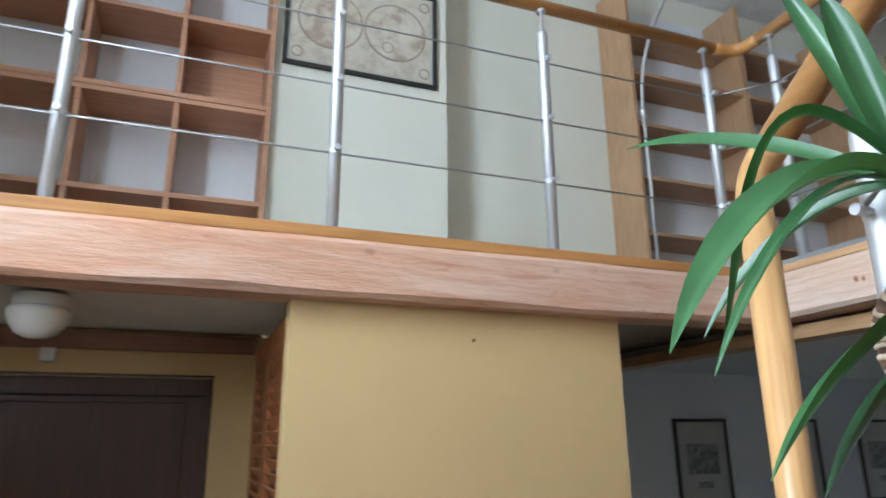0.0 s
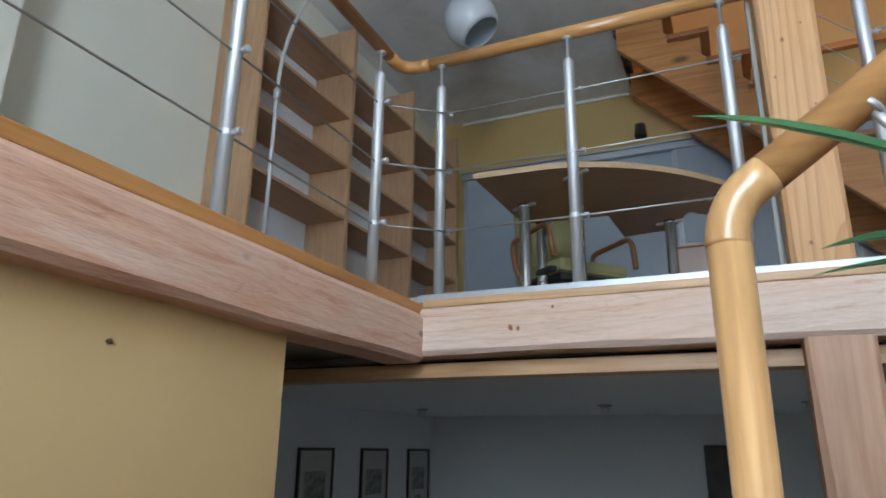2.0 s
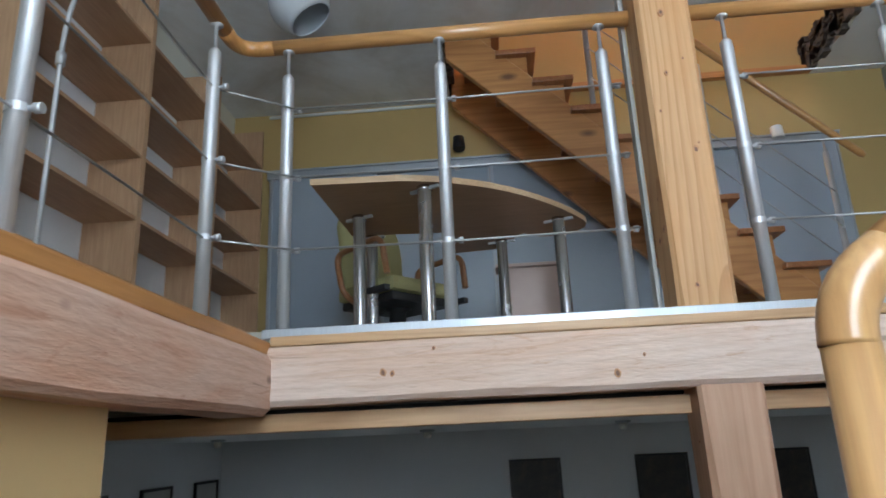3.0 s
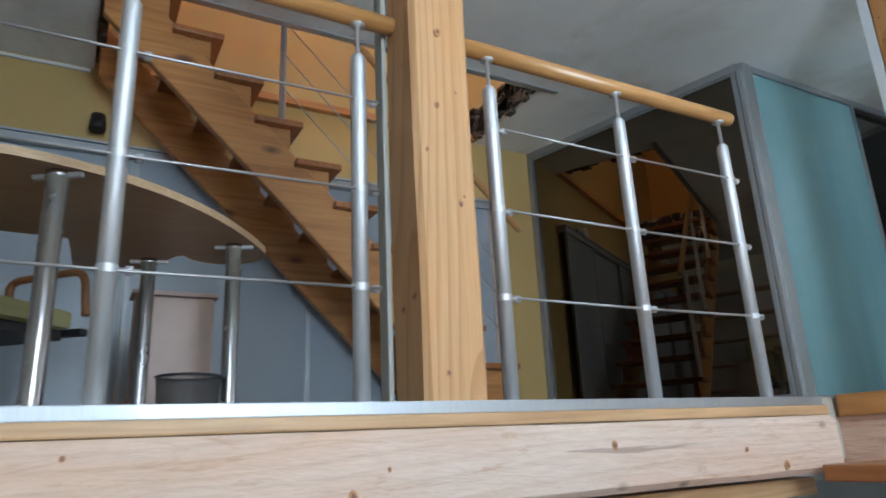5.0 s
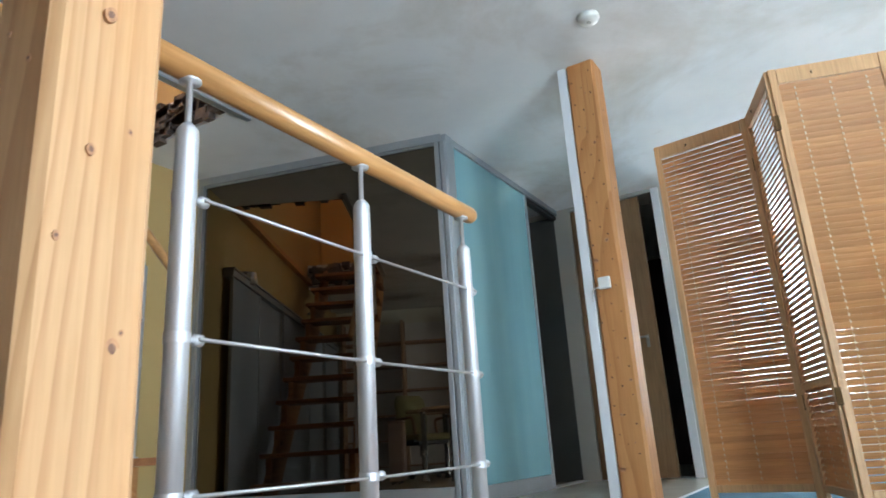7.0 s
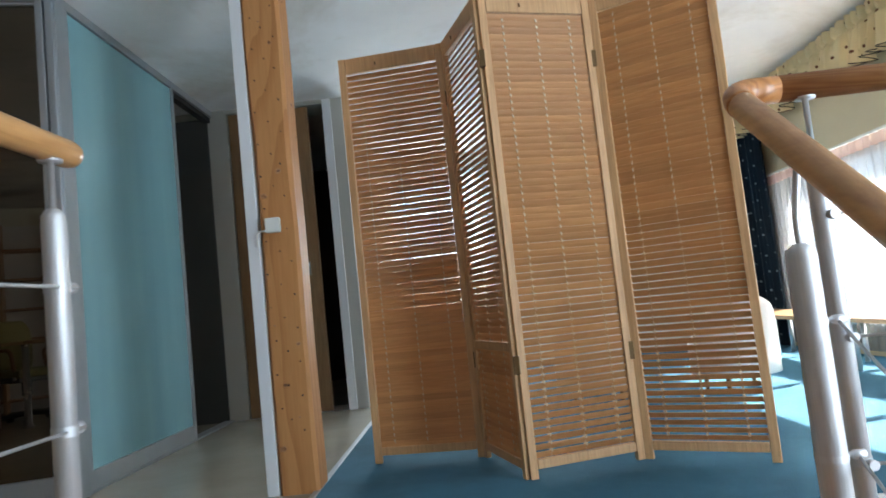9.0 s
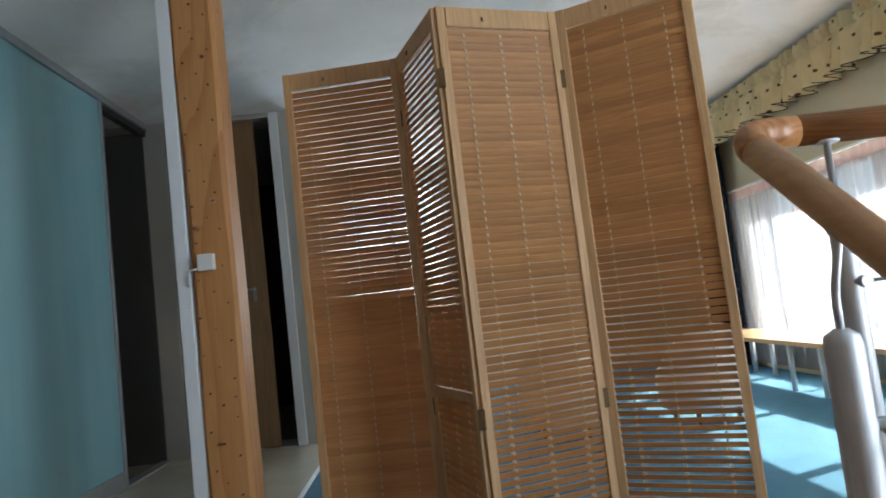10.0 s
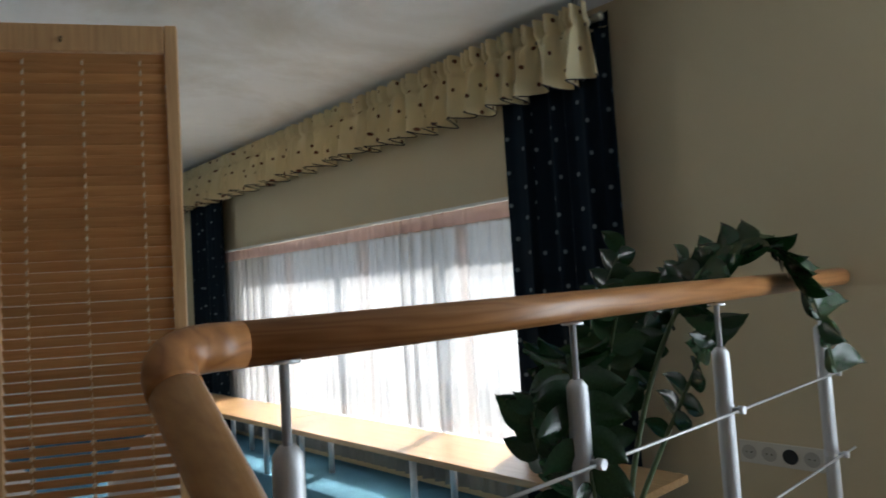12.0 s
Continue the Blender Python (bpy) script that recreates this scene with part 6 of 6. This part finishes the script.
def strap(points, width, crease, n=18, up=(0, 0, 1)):
    """A long tapering strap leaf along a curve, folded along its middle."""
    bm = bmesh.new()
    pts = [Vector(p) for p in points]

    def at(t):
        p0, p1, p2, p3 = pts
        return p0 * (1 - t) ** 3 + p1 * 3 * t * (1 - t) ** 2 + p2 * 3 * t * t * (1 - t) + p3 * t ** 3

    rows = []
    for i in range(n + 1):
        t = i / n
        p = at(t)
        d = (at(min(1, t + 0.02)) - at(max(0, t - 0.02))).normalized()
        s = d.cross(Vector(up)).normalized()
        nn = s.cross(d)
        w = width * (0.42 + 0.58 * min(1, t / 0.35)) * (1 - max(0, (t - 0.5) / 0.5) ** 2.2) + 0.0008
        rows.append([bm.verts.new(p + s * w * q + nn * (crease * w * abs(q) ** 1.3)) for q in (-1, -0.5, 0, 0.5, 1)])
    for a, c in zip(rows, rows[1:]):
        for k in range(4):
            bm.faces.new((a[k], a[k + 1], c[k + 1], c[k])).smooth = True
    return bm


yu = thing("yucca_plant", "yucca with a ringed bare cane and long strap leaves", "plant")
bm = bmesh.new()
lathe(bm, [(0.09, 0.0), (0.125, 0.24), (0.135, 0.245), (0.135, 0.285), (0.12, 0.285), (0.115, 0.25)], (0.70, 0.36, 0), 28)
part("pot", bm, M_POT, yu)
bm = bmesh.new()
lathe(bm, [(0.113, 0.252), (0.113, 0.258)], (0.70, 0.36, 0), 24)
part("soil", bm, M_SOIL, yu)
CR = P(0.785, 0.472, 2.055)
cane = [P(0.70, 0.36, 0.25), P(0.74, 0.39, 0.9), P(0.83, 0.43, 1.5), P(0.885, 0.49, 1.74), P(0.892, 0.555, 1.80), P(0.868, 0.592, 1.86), P(0.858, 0.585, 1.915), P(0.852, 0.54, 1.965), P(0.82, 0.49, 2.005), CR]
dense = []
for a, c in zip(cane, cane[1:]):
    for k in range(8):
        dense.append(a.lerp(c, k / 8))
dense.append(CR)
for _ in range(3):
    dense = [dense[0]] + [(dense[i - 1] + dense[i] * 2 + dense[i + 1]) / 4 for i in range(1, len(dense) - 1)] + [dense[-1]]
part("cane", tube(dense, [0.0118 + 0.0012 * math.sin(i * 1.9) for i in range(len(dense))], 12), M_CANE, yu)
bm = bmesh.new()
rnd = random.Random(5)
for i in range(30, len(dense) - 1):
    for h in (0.25,):
        a = dense[i].lerp(dense[i + 1], h)
        d_ = (dense[i + 1] - dense[i]).normalized()
        tl = (d_ + P(rnd.uniform(-0.35, 0.35), rnd.uniform(-0.35, 0.35), rnd.uniform(-0.2, 0.2))).normalized()
        if i % 2:
            ring_sweep(bm, [a - tl * 0.0036, a, a + tl * 0.0034], [0.0128, 0.0146, 0.0126], 12)
tagged(part("leaf_scar", bm, M_SCAR, yu), kind="stuff")
TIPS = [
    # tip, lift of the arch, width, crease
    ((0.714, 0.858, 2.232), 0.035, 0.0165, 0.5),
    ((0.679, 0.691, 1.898), 0.06, 0.015, 0.6),
    ((0.445, 0.475, 1.845), 0.10, 0.026, 0.7),
    ((0.525, 0.514, 1.832), 0.10, 0.010, 0.5),
    ((0.769, 0.579, 2.369), 0.0, 0.014, 0.6),
    ((0.731, 0.494, 2.279), 0.02, 0.017, 0.6),
    ((0.895, 0.735, 2.12), 0.03, 0.016, 0.5),
    ((0.925, 0.745, 2.095), 0.02, 0.009, 0.5),
    ((0.66, 0.30, 2.40), 0.03, 0.014, 0.5),
    ((0.92, 0.20, 2.12), 0.08, 0.013, 0.5),
    ((0.66, 0.24, 1.85), 0.12, 0.014, 0.5),
    ((0.83, 0.30, 2.42), 0.02, 0.013, 0.5),
    ((0.72, 0.14, 2.15), 0.10, 0.013, 0.5),
]
for tip, lift, w, cr in TIPS:
    tip = Vector(tip)
    mid = CR.lerp(tip, 0.35) + P(0, 0, lift)
    mid2 = CR.lerp(tip, 0.75) + P(0, 0, lift * 0.7)
    part("leaf", strap([CR + P(0, 0, -0.02), mid, mid2, tip], w, cr, up=(-0.6, -0.2, 0.75)), M_YUCCA, yu)

# a leaf that bends over and hangs, and two leaves of the lower crown
for pts in (
    [(0.785, 0.472, 2.05), (0.60, 0.50, 2.22), (0.63, 0.535, 2.01), (0.584, 0.572, 1.84)],
    [(0.744, 0.406, 1.928), (0.712, 0.46, 1.887), (0.664, 0.511, 1.839), (0.603, 0.541, 1.737)],
    [(0.778, 0.414, 1.887), (0.753, 0.469, 1.862), (0.72, 0.506, 1.818), (0.66, 0.534, 1.719)],
):
    part("leaf", strap(pts, 0.014 if pts[0][2] > 2.0 else 0.021, 0.6), M_YUCCA, yu)

zz = thing("zamioculcas_plant", "dark green zamioculcas with arching leafy stems in a clay planter", "plant")
ZB = P(-0.40, -1.28, FLOOR + 0.003)
bm = bmesh.new()
lathe(bm, [(0.13, 0), (0.165, 0.36), (0.175, 0.365), (0.175, 0.40), (0.158, 0.40), (0.15, 0.36)], tuple(ZB), 28)
part("planter", bm, M_POT, zz)
bm = bmesh.new()
lathe(bm, [(0.148, 0.362), (0.148, 0.368)], tuple(ZB), 24)
part("soil", bm, M_SOIL, zz)
zl = bmesh.new()
rows = []
for i in range(9):
    t = i / 8
    w = 0.37 * math.sin(math.pi * min(1, t * 0.94 + 0.06) ** 0.75) ** 0.8 + 0.004
    rows.append([zl.verts.new((q * w, t, 0.10 * abs(q) ** 1.4 - 0.22 * t * t)) for q in (-1, -0.5, 0, 0.5, 1)])
for a, c in zip(rows, rows[1:]):
    for k in range(4):
        zl.faces.new((a[k], a[k + 1], c[k + 1], c[k])).smooth = True
ZLEAF = mesh_of("leaflet", zl, M_ZZ)
STEMS = [
    [(-0.44, -1.24, 2.77), (-0.54, -1.17, 3.64), (-0.78, -0.84, 3.87), (-0.83, -0.79, 3.24)],
    [(-0.38, -1.24, 2.77), (-0.10, -1.15, 3.35), (0.22, -0.93, 3.62), (0.19, -0.868, 3.04)],
    [(-0.42, -1.30, 2.77), (-0.48, -1.30, 3.2), (-0.60, -1.22, 3.48), (-0.86, -1.10, 3.60)],
    [(-0.36, -1.26, 2.77), (-0.32, -1.22, 3.15), (-0.28, -1.14, 3.38), (-0.18, -1.02, 3.50)],
    [(-0.45, -1.25, 2.77), (-0.62, -1.18, 3.1), (-0.70, -1.05, 3.36), (-0.55, -0.98, 3.40)],
    [(-0.35, -1.22, 2.77), (-0.12, -1.12, 3.0), (0.10, -0.99, 3.22), (0.17, -0.97, 2.98)],
    [(-0.46, -1.32, 2.77), (-0.62, -1.36, 3.15), (-0.74, -1.30, 3.42), (-0.80, -1.18, 3.56)],
    [(-0.40, -1.32, 2.77), (-0.36, -1.38, 3.1), (-0.46, -1.36, 3.36), (-0.60, -1.28, 3.62)],
    [(-0.34, -1.30, 2.77), (-0.16, -1.32, 3.05), (-0.05, -1.26, 3.22), (0.0, -1.14, 3.26)],
]
rnd = random.Random(8)
for sidx, st in enumerate(STEMS):
    p0, p1, p2, p3 = [Vector(q) for q in st]
    f_ = lambda t: p0 * (1 - t) ** 3 + p1 * 3 * t * (1 - t) ** 2 + p2 * 3 * t * t * (1 - t) + p3 * t ** 3
    N = 24
    sp = part("stem", tube([f_(i / N) for i in range(N + 1)], [0.009 - 0.006 * i / N for i in range(N + 1)], 8), M_ZSTEM, zz)
    total = sum((f_((i + 1) / N) - f_(i / N)).length for i in range(N))
    big = (1.25, 1.05)[sidx] if sidx < 2 else 1.0
    cnt = int(total / 0.042)
    for k in range(cnt):
        t = 0.30 + 0.70 * (k + 0.5) / cnt
        p = f_(t)
        d_ = (f_(min(1, t + 0.02)) - f_(t - 0.02)).normalized()
        side_ = d_.cross(P(0.1, 0.2, 1)).normalized() * (1 if k % 2 else -1)
        out_ = (side_ * 0.9 + d_ * 0.35 + P(rnd.uniform(-0.35, 0.35), rnd.uniform(-0.35, 0.35), rnd.uniform(-0.25, 0.35))).normalized()
        upv = (d_.cross(side_) * (1 if k % 2 else -1))
        upv = (upv + P(0, 0, 0.5)).normalized()
        xv = out_.cross(upv).normalized()
        zv = xv.cross(out_)
        s_ = rnd.uniform(0.085, 0.125) * (1 - (0.25 if sidx else 0.05) * t) * big
        m4 = Matrix((xv, out_, zv)).transposed().to_4x4()
        ob = new("leaflet", ZLEAF)
        ob.parent = sp
        ob.matrix_basis = Matrix.Translation(p) @ m4 @ Matrix.Diagonal((s_, s_, s_, 1))
